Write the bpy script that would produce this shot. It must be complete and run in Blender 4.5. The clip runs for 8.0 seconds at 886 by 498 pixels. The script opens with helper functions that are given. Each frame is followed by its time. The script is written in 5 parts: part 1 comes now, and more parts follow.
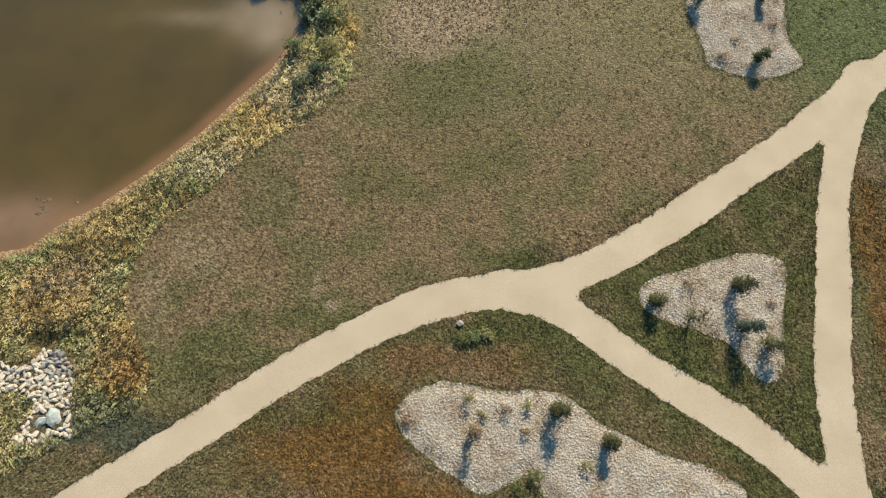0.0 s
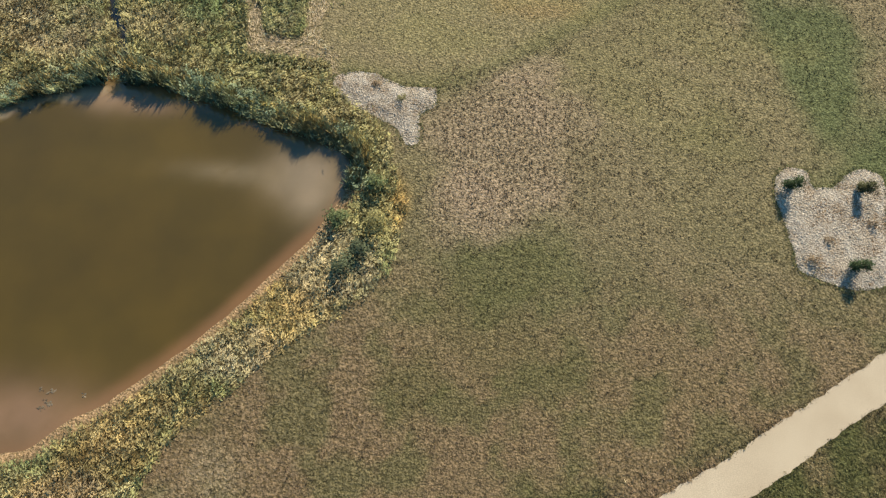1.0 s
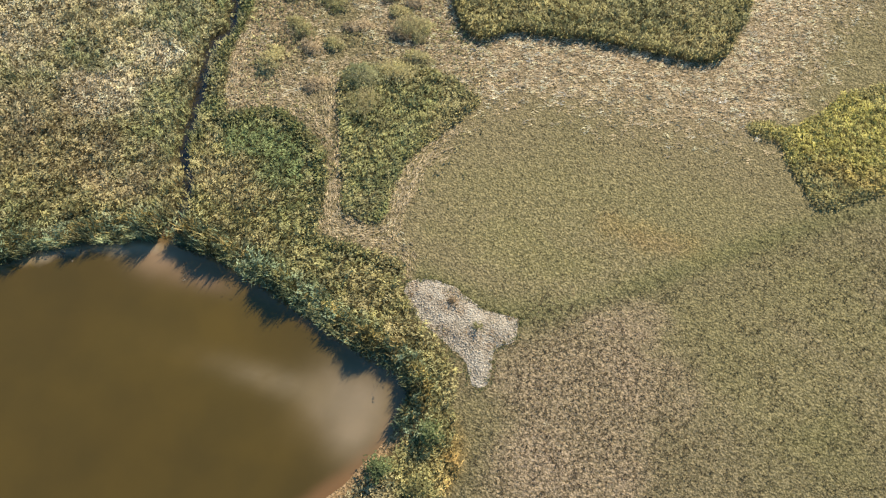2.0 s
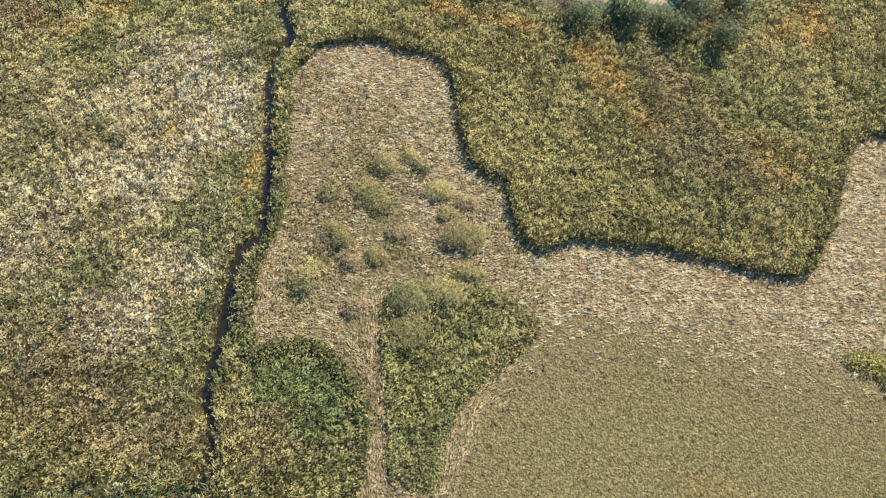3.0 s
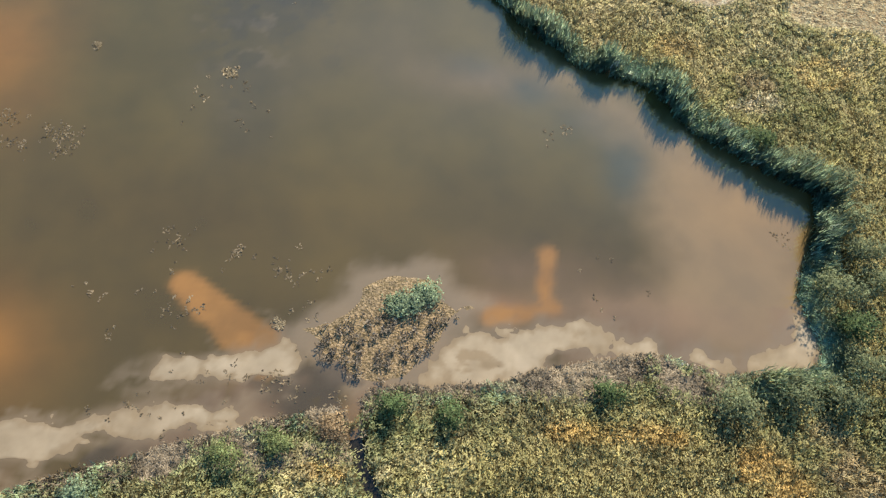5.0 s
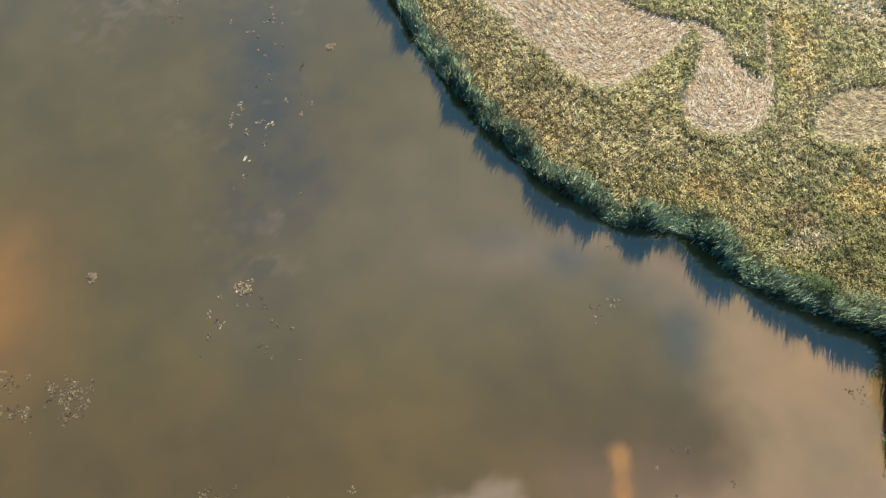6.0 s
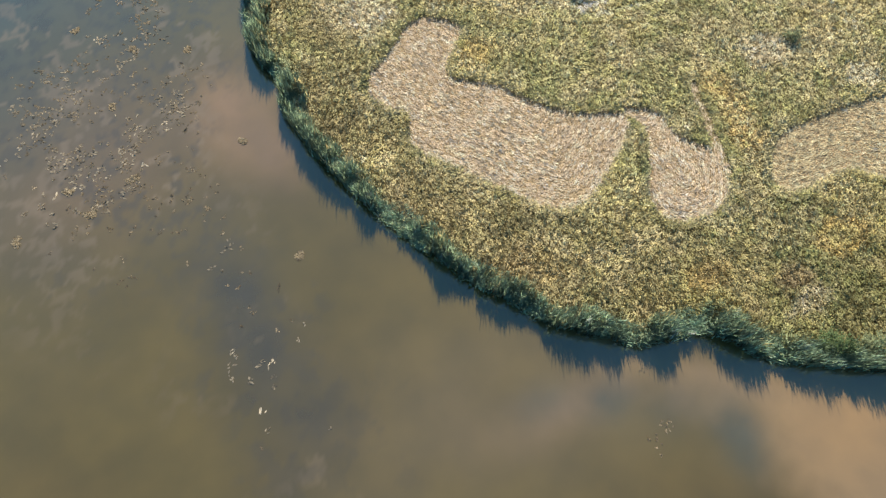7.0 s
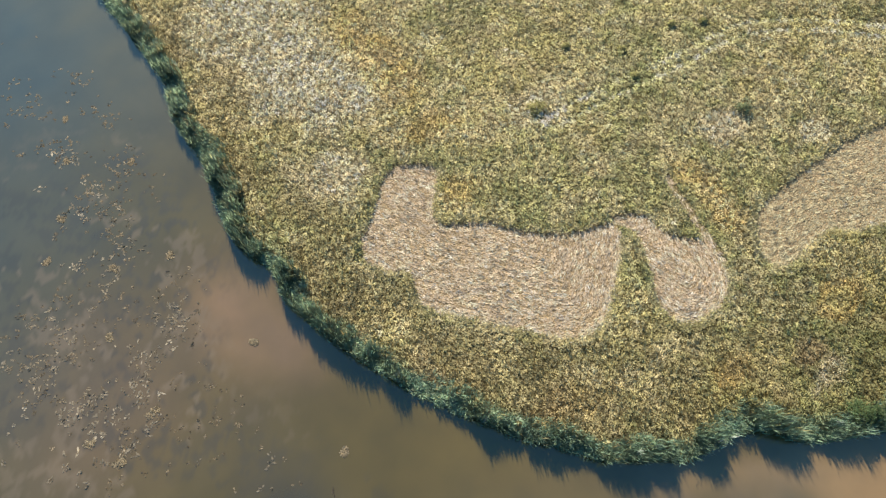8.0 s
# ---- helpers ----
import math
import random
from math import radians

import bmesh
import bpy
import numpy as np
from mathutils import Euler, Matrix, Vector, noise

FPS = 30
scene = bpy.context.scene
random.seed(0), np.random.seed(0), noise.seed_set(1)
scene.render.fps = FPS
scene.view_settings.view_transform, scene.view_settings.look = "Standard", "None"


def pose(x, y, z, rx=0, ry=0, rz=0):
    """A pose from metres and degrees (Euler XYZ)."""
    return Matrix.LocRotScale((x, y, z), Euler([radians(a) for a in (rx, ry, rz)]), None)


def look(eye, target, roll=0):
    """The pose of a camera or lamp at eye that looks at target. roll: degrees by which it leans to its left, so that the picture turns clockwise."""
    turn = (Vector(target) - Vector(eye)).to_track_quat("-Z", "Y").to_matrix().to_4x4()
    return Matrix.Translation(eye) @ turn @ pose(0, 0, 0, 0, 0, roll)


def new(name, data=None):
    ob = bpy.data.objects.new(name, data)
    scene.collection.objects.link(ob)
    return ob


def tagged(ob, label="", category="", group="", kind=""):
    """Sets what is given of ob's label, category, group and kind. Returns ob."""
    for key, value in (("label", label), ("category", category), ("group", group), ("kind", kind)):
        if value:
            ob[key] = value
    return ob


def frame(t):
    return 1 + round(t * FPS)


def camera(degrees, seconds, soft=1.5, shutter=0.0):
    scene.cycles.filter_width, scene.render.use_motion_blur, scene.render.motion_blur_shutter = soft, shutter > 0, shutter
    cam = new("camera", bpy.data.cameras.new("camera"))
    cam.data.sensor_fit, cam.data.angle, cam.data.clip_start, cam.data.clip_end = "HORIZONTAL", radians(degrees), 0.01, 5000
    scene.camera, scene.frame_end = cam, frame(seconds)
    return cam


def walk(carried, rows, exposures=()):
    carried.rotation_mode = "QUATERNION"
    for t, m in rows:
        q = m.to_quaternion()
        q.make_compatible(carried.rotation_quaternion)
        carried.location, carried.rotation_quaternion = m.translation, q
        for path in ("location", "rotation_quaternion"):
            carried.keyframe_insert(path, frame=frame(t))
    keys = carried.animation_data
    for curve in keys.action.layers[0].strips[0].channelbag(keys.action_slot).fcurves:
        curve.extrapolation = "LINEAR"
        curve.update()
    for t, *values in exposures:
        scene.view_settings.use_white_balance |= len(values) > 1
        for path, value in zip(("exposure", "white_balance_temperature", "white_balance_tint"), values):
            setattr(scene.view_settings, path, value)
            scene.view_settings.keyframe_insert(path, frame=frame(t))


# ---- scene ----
# The drone's flight: steady tilt of about 21 degrees, a slow turn to its right at the end.
PATH = [
    (0, pose(-0.010, -0.006, 40.485, 20.581, -1.272, 0.013)),
    (0.5, pose(-1.729, 7.627, 40.686, 20.354, -1.489, 0.532)),
    (1, pose(-3.368, 15.927, 40.906, 20.175, -1.699, 4.131)),
    (1.5, pose(-5.650, 24.680, 41.033, 19.945, -2.096, 11.194)),
    (2, pose(-9.118, 33.508, 41.115, 19.724, -2.693, 16.001)),
    (2.5, pose(-13.327, 41.797, 41.286, 19.890, -2.880, 17.016)),
    (3, pose(-17.930, 49.611, 41.453, 20.166, -2.844, 16.662)),
    (3.5, pose(-22.678, 57.059, 41.520, 20.848, -2.985, 16.546)),
    (4, pose(-27.639, 64.812, 41.723, 21.360, -3.168, 15.459)),
    (4.5, pose(-32.724, 73.490, 42.096, 20.919, -3.154, 11.170)),
    (5, pose(-36.957, 82.296, 42.401, 20.387, -2.956, 6.067)),
    (5.5, pose(-40.109, 90.329, 42.886, 20.578, -2.605, 2.893)),
    (6, pose(-42.644, 97.626, 43.985, 21.171, -2.122, -1.834)),
    (6.5, pose(-44.809, 105.002, 45.881, 21.646, -1.500, -11.216)),
    (7, pose(-46.112, 112.668, 48.406, 21.872, -0.816, -21.938)),
    (7.5, pose(-46.132, 120.157, 51.264, 21.900, -0.373, -30.170)),
    (8, pose(-44.928, 127.048, 54.263, 21.967, 0.012, -36.065)),
]
cam = camera(73, 8.0, 1.3)
# The camera's own exposure drifts a little on the way.
walk(cam, PATH, [(0, 0.32), (0.5, 0.22), (1, 0.36), (1.5, 0.44), (3, 0.44), (4, 0.40), (5, 0.50), (6.5, 0.56), (8, 0.45)])

# ---- daylight ----
SUN_EL, SUN_AZ = radians(33), radians(20)
world = bpy.data.worlds.new("sky")
scene.world = world
world.use_nodes = True
_n = world.node_tree.nodes
_sky = _n.new("ShaderNodeTexSky")
_sky.sky_type, _sky.sun_disc, _sky.sun_elevation, _sky.sun_rotation = "NISHITA", False, SUN_EL, SUN_AZ
_sky.ozone_density, _sky.dust_density = 3.0, 0.4
_clear = _n.new("ShaderNodeMix")
_clear.data_type, _clear.blend_type = "RGBA", "MULTIPLY"
_clear.inputs[0].default_value, _clear.inputs[7].default_value = 1.0, (0.60, 0.99, 1.0, 1)
world.node_tree.links.new(_sky.outputs[0], _clear.inputs[6])
world.node_tree.links.new(_clear.outputs[2], _n["Background"].inputs[0])
_n["Background"].inputs[1].default_value = 0.082
sun = new("sun", bpy.data.lights.new("sun", "SUN"))
sun.data.energy, sun.data.angle, sun.data.color = 5.0, radians(1.3), (1.0, 0.835, 0.61)
sun.matrix_world = look((60 * math.sin(SUN_AZ), 60 * math.cos(SUN_AZ), 60 * math.tan(SUN_EL)), (0, 0, 0))

# ---- small mathematics of the plan ----
WATER = -0.35
rng = np.random.default_rng(7)


def fade(e0, e1, x):
    t = np.clip((x - e0) / (e1 - e0), 0, 1)
    return t * t * (3 - 2 * t)


def lattice(ix, iy, seed):
    h = (ix.astype(np.int64) * 374761393 + iy.astype(np.int64) * 668265263 + seed * 974634777) & 0x7FFFFFFF
    h = ((h ^ (h >> 13)) * 1274126177) & 0x7FFFFFFF
    return ((h ^ (h >> 16)) & 0xFFFF) / 65535.0


def vnoise(x, y, size, seed=0):
    """Smooth noise from 0 to 1 with patches of about size metres."""
    x, y = np.asarray(x) / size, np.asarray(y) / size
    ix, iy = np.floor(x), np.floor(y)
    fx, fy = x - ix, y - iy
    fx, fy = fx * fx * (3 - 2 * fx), fy * fy * (3 - 2 * fy)
    a, b = lattice(ix, iy, seed), lattice(ix + 1, iy, seed)
    c, d = lattice(ix, iy + 1, seed), lattice(ix + 1, iy + 1, seed)
    return (a + (b - a) * fx) * (1 - fy) + (c + (d - c) * fx) * fy


def fbm(x, y, size, seed=0, octaves=4):
    out, amp, tot = 0, 1.0, 0
    for k in range(octaves):
        out, tot = out + amp * vnoise(x, y, size / 2 ** k, seed + k), tot + amp
        amp *= 0.55
    return out / tot


def spline(points, closed=False, steps=6):
    """Catmull-Rom curve through a few plan points."""
    p = np.array(points, float)
    q = np.vstack([p[-1], p, p[0], p[1]]) if closed else np.vstack([2 * p[0] - p[1], p, 2 * p[-1] - p[-2]])
    out = []
    for k in range(len(q) - 3):
        a, b, c, d = q[k:k + 4]
        for t in np.arange(steps) / steps:
            out.append(0.5 * (2 * b + (c - a) * t + (2 * a - 5 * b + 4 * c - d) * t * t + (3 * b - a - 3 * c + d) * t ** 3))
    if not closed:
        out.append(q[-2])
    return np.array(out)


def line_dist(x, y, line, closed=False):
    """Distance of points from a polyline."""
    p = np.vstack([line, line[:1]]) if closed else line
    best = np.full(np.shape(x), 1e9)
    for a, b in zip(p[:-1], p[1:]):
        d = b - a
        t = np.clip(((x - a[0]) * d[0] + (y - a[1]) * d[1]) / max(d @ d, 1e-9), 0, 1)
        best = np.minimum(best, (x - a[0] - t * d[0]) ** 2 + (y - a[1] - t * d[1]) ** 2)
    return np.sqrt(best)


def area_dist(x, y, ring):
    """Signed distance from a closed outline, negative inside."""
    inside = np.zeros(np.shape(x), bool)
    for a, b in zip(ring, np.roll(ring, -1, 0)):
        if a[1] != b[1]:
            inside ^= ((a[1] > y) != (b[1] > y)) & (x < (b[0] - a[0]) * (y - a[1]) / (b[1] - a[1]) + a[0])
    return np.where(inside, -1, 1) * line_dist(x, y, ring, True)


def blob(x, y, bx, by, r, ry=None):
    """A soft round patch, 1 in its middle."""
    ry = ry or r
    wob = 1.2 * (fbm(x, y, max(1.6, 0.75 * min(r, ry)), int(abs(bx * 7 + by * 3)), 5) - 0.5)
    return 1 - fade(0.45, 1.15, np.sqrt(((x - bx) / r) ** 2 + ((y - by) / ry) ** 2) + wob)


def clumps(x, y, size, seed):
    """Nearest of a scatter of clump centres: how far it is and in which direction, as shares of size, and its two whole numbers."""
    ix, iy = np.floor(x / size), np.floor(y / size)
    best, one, two, dx, dy = np.full(np.shape(x), 9.0), ix, iy, 0 * x, 0 * x
    for i in (-1, 0, 1):
        for j in (-1, 0, 1):
            a, b = lattice(ix + i, iy + j, seed), lattice(ix + i, iy + j, seed + 50)
            u, v = x / size - ix - i - 0.1 - 0.8 * a, y / size - iy - j - 0.1 - 0.8 * b
            d = np.hypot(u, v)
            k = d < best
            dx, dy = np.where(k, u, dx), np.where(k, v, dy)
            best = np.where(k, d, best)
            one, two = np.where(k, ix + i, one), np.where(k, iy + j, two)
    return best, one, two, dx, dy


# ---- the plan ----
POND_SMALL = spline([(-60, 22), (-52, 33), (-45, 37), (-40.7, 38.5), (-39, 40), (-35.8, 41.7), (-32.3, 43.0), (-30.1, 43.4), (-27.8, 43.3), (-24, 42.6), (-20.1, 41.4),
                     (-15.5, 40.0), (-12.4, 39.2), (-10.8, 38.0), (-10.6, 36.2), (-11.5, 34), (-13.0, 31.3), (-14.8, 28.8), (-16.7, 26.5), (-18.9, 23.7), (-22.2, 20.6),
                     (-24.7, 18.5), (-27.2, 16.9), (-28.7, 15.4), (-31, 14.8), (-40, 12), (-55, 12)], True)
POND_SOUTH = [(-88, 84), (-75, 76), (-68, 76.6), (-62.6, 77.9), (-59.4, 79.5), (-55.7, 80.9), (-52.2, 82.3), (-48.4, 83.7), (-45, 84.9), (-42.6, 85.6), (-41.4, 85.0),
              (-40.4, 86.6), (-38.8, 87.4), (-36.7, 87.5), (-32.5, 88.2), (-28.5, 89.7), (-24.3, 91), (-20.9, 91.8), (-17.8, 91.4), (-15.6, 91.0), (-13, 91.3), (-8.4, 92.2)]
POND_EAST = [(-7.3, 93.7), (-8.1, 96.4), (-8.6, 98.6), (-7.5, 101.7), (-6.6, 104.7), (-7, 107.0), (-10, 108.5), (-14, 110.1), (-17.3, 112), (-19.4, 114.8), (-22, 116),
             (-26.2, 116.9), (-28.6, 118.6), (-32, 120.8), (-34.4, 123.7), (-37.4, 127.3), (-40.3, 132.4), (-42.9, 137.4), (-45.2, 143), (-46.8, 148.5), (-46.3, 152.5),
             (-47.8, 156.5), (-47.4, 160.7), (-46.1, 167), (-46.2, 173.1), (-44.9, 178.5), (-45, 185.3), (-45.3, 193.8), (-47, 212), (-70, 222), (-90, 200), (-96, 150)]
POND_LARGE = spline(POND_SOUTH + POND_EAST, True, 5)
DITCH = spline([(-41.3, 86), (-40.8, 83.6), (-39.8, 81.5), (-38, 78.9), (-38.4, 76), (-36.9, 71.6), (-35.3, 67.8), (-33.8, 63.3), (-33.4, 61.5), (-34.3, 60.2),
                (-34.0, 57.6), (-33.2, 54.4), (-32.9, 52.4), (-32.6, 50.4), (-31.4, 48.4), (-30.5, 45.7), (-30.5, 42.5)])
WAYS = [(spline([(-40, -14), (-23.9, -3.4), (-15.1, 2.5), (-11.5, 5.0), (-7.6, 7.4), (-4.3, 9.2), (-0.5, 11), (3.5, 11.9), (7.5, 12.5), (11.3, 13.8), (16.1, 16.3),
                 (23.2, 21.1), (28.3, 24.5), (32.7, 28), (37.8, 31.7), (60, 46)]), 1.27),
        (spline([(5.5, 12.2), (9.4, 10.6), (13.1, 7.7), (16.6, 5.3), (20.1, 3.1), (23.3, 0.4), (25.4, -1.9), (27, -6)]), 1.22),
        (spline([(35.5, 31), (32.2, 24), (30.5, 19.6), (28.9, 12.9), (27.9, 8.8), (27.2, 4.9), (26.9, 1.3), (26.8, -1.7), (27, -14)]), 1.2)]
BEDS = {"near": spline([(-2.2, 3.4), (-1.8, 4.6), (-0.6, 5.4), (1.5, 5.8), (3.7, 5.3), (6.4, 5.2), (9, 4.9), (10.8, 3.4), (12.9, 2.2), (15.7, 1), (18.1, 0.3), (20, -1.4),
                        (15.5, -3), (8.5, -2.2), (6.3, -0.2), (5, -0.7), (3.2, -1.2), (1.1, 0.1), (-0.9, 1.5)], True),
        "island": spline([(14.8, 12.2), (16.1, 13.2), (18.2, 13.7), (20.4, 14.5), (23, 15), (25, 14.8), (25.7, 13.7), (25.1, 11.6), (24.4, 8.8), (24.1, 6.8), (23, 5.7),
                          (22.1, 6.1), (21.2, 7.4), (20.6, 8.3), (18.4, 9.3), (16.5, 9.9), (15, 10.9)], True),
        "lawn": spline([(21.9, 38.8), (22.9, 39.9), (24.5, 39.8), (24.9, 38.4), (26.5, 38.7), (27.8, 39.9), (29.2, 40.4), (30.5, 39.6), (30.3, 37), (30.0, 34.6), (30.8, 32.1),
                        (29.4, 30.9), (27.1, 30.3), (24.4, 30.8), (22.8, 31.7), (22.6, 33.7), (22, 36.2)], True),
        "pond": spline([(-12.9, 45.2), (-10.4, 45.8), (-7.2, 44.7), (-4.9, 44.8), (-4.7, 43.2), (-5.8, 42), (-5.7, 39.9), (-6.6, 39.3), (-7.5, 40.7), (-9.4, 41.6),
                        (-11.6, 42.8), (-12.9, 43.9)], True)}
# Films of scum, the mud islet with its dead reeds, and the shallow silty corner of the large pond.
SCUM = [spline(p, True) for p in (
    [(-75, 80.6), (-64.5, 82.7), (-62.5, 83.5), (-60.1, 83.0), (-56.2, 84.0), (-52.6, 85.0), (-48.6, 84.3), (-46.9, 83.6), (-50.3, 83.2), (-52.6, 83.3), (-54.9, 82.0), (-57.6, 82.4), (-60.3, 80.3), (-61, 79.2), (-63.1, 79), (-75, 77.4)],
    [(-57.2, 85.6), (-54.8, 87.4), (-53.1, 88.2), (-51, 88.1), (-49.2, 88.7), (-47.3, 90.3), (-48.2, 91.5), (-46.6, 90.2), (-45.4, 88.2), (-45.7, 87.1), (-49.7, 87.4), (-52.3, 87.1)],
    [(-37.1, 88.1), (-36.5, 89.7), (-34.7, 92), (-31, 92.4), (-26.9, 93.3), (-22.7, 93.2), (-20.6, 93.2), (-19.3, 92.1), (-16.4, 92.7), (-15.2, 91.6), (-18.5, 91.6), (-22.7, 91.5), (-26.8, 91.4), (-30, 89.7), (-33.5, 88.1)],
    [(-13.1, 92), (-11.2, 93.9), (-8.9, 96.4), (-7.7, 95.2), (-7.8, 92.6), (-10.2, 91.7)])]
ISLET = spline([(-47, 90.8), (-43.5, 93.1), (-42.2, 95.4), (-39, 96.7), (-36.4, 96.6), (-35.4, 95.1), (-32.8, 94.4), (-34.7, 92.4), (-36.1, 89.8), (-37.9, 88), (-41, 87.2), (-44.4, 88.8), (-45.9, 90.3)], True)
DEAD = spline([(-45.1, 89.3), (-43.2, 91.2), (-40.1, 92.2), (-36.9, 93), (-35.1, 92.4), (-36.2, 91), (-38.1, 89.5), (-40.3, 87.7), (-42.9, 87)], True)
SHALLOW = spline([(-20.3, 108), (-20.8, 101), (-20.6, 95), (-14.5, 91.5), (-7.5, 91.5), (-6.6, 103.9), (-11, 108.5), (-18.8, 113), (-27.7, 117.6), (-30, 116), (-24, 111.5)], True)
# Edge between what is mown and what stands tall.
TALL_SOUTH = [(-110, -30), (-35, -8), (-26.7, -0.4), (-23.6, 1.3), (-20.4, 3), (-17.9, 5.5), (-19.2, 7.8), (-20.7, 10.9), (-20.8, 13.8), (-19, 17.3), (-15.4, 20.6), (-11.6, 24.2),
              (-7.3, 28), (-6.5, 31), (-6.2, 33.6), (-7.3, 37.2), (-8.1, 40.3), (-11.5, 43), (-13.3, 44.5), (-14, 46.5), (-17.8, 46.7), (-20.3, 46.7), (-20.8, 49), (-22.2, 53.2),
              (-25.6, 55.4), (-29, 55.2), (-30.6, 54.2)]
TALL_HAY = [(-32.4, 59.5), (-32.3, 63.5), (-33.6, 67.5), (-34.9, 71.7), (-36, 75), (-35.4, 78.2), (-33.9, 79.8), (-31.4, 80.8), (-28.1, 80.8), (-25.3, 80.8), (-23.6, 78.8),
            (-22.3, 75.7), (-20.9, 72.8), (-19.1, 71.8), (-17.4, 71.6), (-16.1, 69), (-14.5, 67.2), (-13.2, 67), (-10.7, 68.6), (-6.7, 69.4), (-1.2, 70.1), (5.5, 70.6),
            (7.7, 74.5), (8.6, 80), (8.8, 82.5), (10.3, 84.8), (13.4, 85.8), (40, 92), (140, 100), (140, 330), (-180, 330), (-180, -30)]
TALL = spline(TALL_SOUTH + TALL_HAY, True, 4)
WEEDS = spline([(-23.3, 60.5), (-20.5, 62), (-16.8, 63), (-13.5, 62.2), (-12, 61), (-14, 57.3), (-15.7, 54.6), (-16.1, 52.1), (-16.2, 49.7), (-16.6, 48.7), (-19.1, 48.7),
                (-20, 50.9), (-21.7, 55.3), (-22.8, 57.6)], True)
CORNER = spline([(9.2, 65.6), (11.2, 66.6), (12.4, 66.4), (14.8, 68.4), (17, 71.3), (20.6, 73.6), (24, 76.6), (40, 84), (46, 76), (25.2, 65.2), (20, 62.4), (15.8, 59.6), (14.4, 61.2), (12.9, 62.9), (11.9, 64.9), (10.4, 64.6)], True)
CUTS = [spline([(-38.6, 149.2), (-35.5, 151.9), (-31.5, 154.9), (-29.2, 154.2), (-27.6, 152.1), (-31, 147.6), (-26.8, 144.4), (-23.2, 140.3), (-19.9, 138.2), (-16.9, 137),
                (-17.6, 135), (-20.9, 132.2), (-24.8, 130.1), (-27.8, 130.6), (-31.8, 135), (-35.6, 139.2), (-36.9, 141.5), (-36.2, 144.8), (-38, 146.4)], True),
        spline([(-16.6, 137.6), (-13.9, 136), (-13.3, 133.0), (-11, 130.6), (-11, 128), (-13, 125.2), (-16.1, 124.8), (-18.2, 125.6), (-18.8, 128.1), (-16.9, 132), (-15.7, 134.9)], True),
        spline([(-7, 126.5), (-4, 129.5), (0.7, 129.9), (7.6, 129.8), (14, 128.6), (40, 122), (40, 108), (5.2, 121.1), (0.7, 123.6), (-2.9, 124), (-5.9, 123.6), (-7.2, 124.6)], True)]
RIPRAP = spline([(-29.5, 7.2), (-27, 6.7), (-25.8, 7.8), (-23.9, 7.1), (-23.3, 5.1), (-23.1, 3.4), (-22.7, 2.1), (-24.1, 2.2), (-25, 1.6), (-26.4, 2), (-25.7, 3.4), (-26.2, 4.8), (-29.5, 5)], True)
TRIANGLE = np.array([(6, 12), (16, 15.5), (28, 23.5), (31, 27), (30, 18), (28, 8), (27, -1), (20, 3)], float)
LANE = np.array([(-8.9, 137.5), (-9.9, 132.5), (-10.8, 128.2)])
WHEELS = spline([(-14, 149.5), (-8.7, 149.1), (2.5, 147.5), (10.5, 146.6), (16.7, 143.6), (24.8, 136.6), (44, 118)])
FIELD_EDGE = spline([(-17.8, 46.9), (-13, 46), (-6, 45.2), (-0.4, 47.3), (7.6, 53.1), (16.1, 59), (23.8, 63.2), (60, 80)])


class Field:
    """A smooth function of the plan, kept on a grid and read between its points."""

    def __init__(self, fn, box=(-112.0, -20.0, 62.0, 228.0), h=0.4):
        self.x0, self.y0, self.h = box[0], box[1], h
        self.nx, self.ny = int((box[2] - box[0]) / h) + 1, int((box[3] - box[1]) / h) + 1
        X, Y = np.meshgrid(self.x0 + h * np.arange(self.nx), self.y0 + h * np.arange(self.ny))
        self.v = fn(X.ravel(), Y.ravel()).reshape(self.ny, self.nx)

    def __call__(self, x, y):
        u = np.clip((np.asarray(x) - self.x0) / self.h, 0, self.nx - 1.001)
        w = np.clip((np.asarray(y) - self.y0) / self.h, 0, self.ny - 1.001)
        i, j = u.astype(int), w.astype(int)
        u, w, v = u - i, w - j, self.v
        return (v[j, i] * (1 - u) + v[j, i + 1] * u) * (1 - w) + (v[j + 1, i] * (1 - u) + v[j + 1, i + 1] * u) * w


f_small, f_large = Field(lambda x, y: area_dist(x, y, POND_SMALL)), Field(lambda x, y: area_dist(x, y, POND_LARGE))
f_ditch, f_edge = Field(lambda x, y: line_dist(x, y, DITCH), (-48, 36, -24, 92), 0.2), Field(lambda x, y: line_dist(x, y, spline(TALL_HAY[:27])))
f_ways = [Field(lambda x, y: line_dist(x, y, p) - w, (-46, -18, 62, 52), 0.3) for p, w in WAYS]
f_cuts = [Field(lambda x, y: area_dist(x, y, ring), (-60, 100, 50, 170), 0.3) for ring in CUTS]
f_tall = Field(lambda x, y: np.minimum(area_dist(x, y, TALL), np.minimum(area_dist(x, y, WEEDS), area_dist(x, y, CORNER))))
f_islet = Field(lambda x, y: area_dist(x, y, ISLET), (-56, 80, -26, 104), 0.25)
f_dead = Field(lambda x, y: area_dist(x, y, DEAD), (-56, 80, -26, 104), 0.25)
f_shallow = Field(lambda x, y: area_dist(x, y, SHALLOW), (-50, 84, 0, 126), 0.4)
f_scum = Field(lambda x, y: np.min([area_dist(x, y, r) for r in SCUM], 0), (-80, 74, -2, 104), 0.25)
f_weeds = Field(lambda x, y: area_dist(x, y, WEEDS), (-32, 42, -4, 70), 0.3)
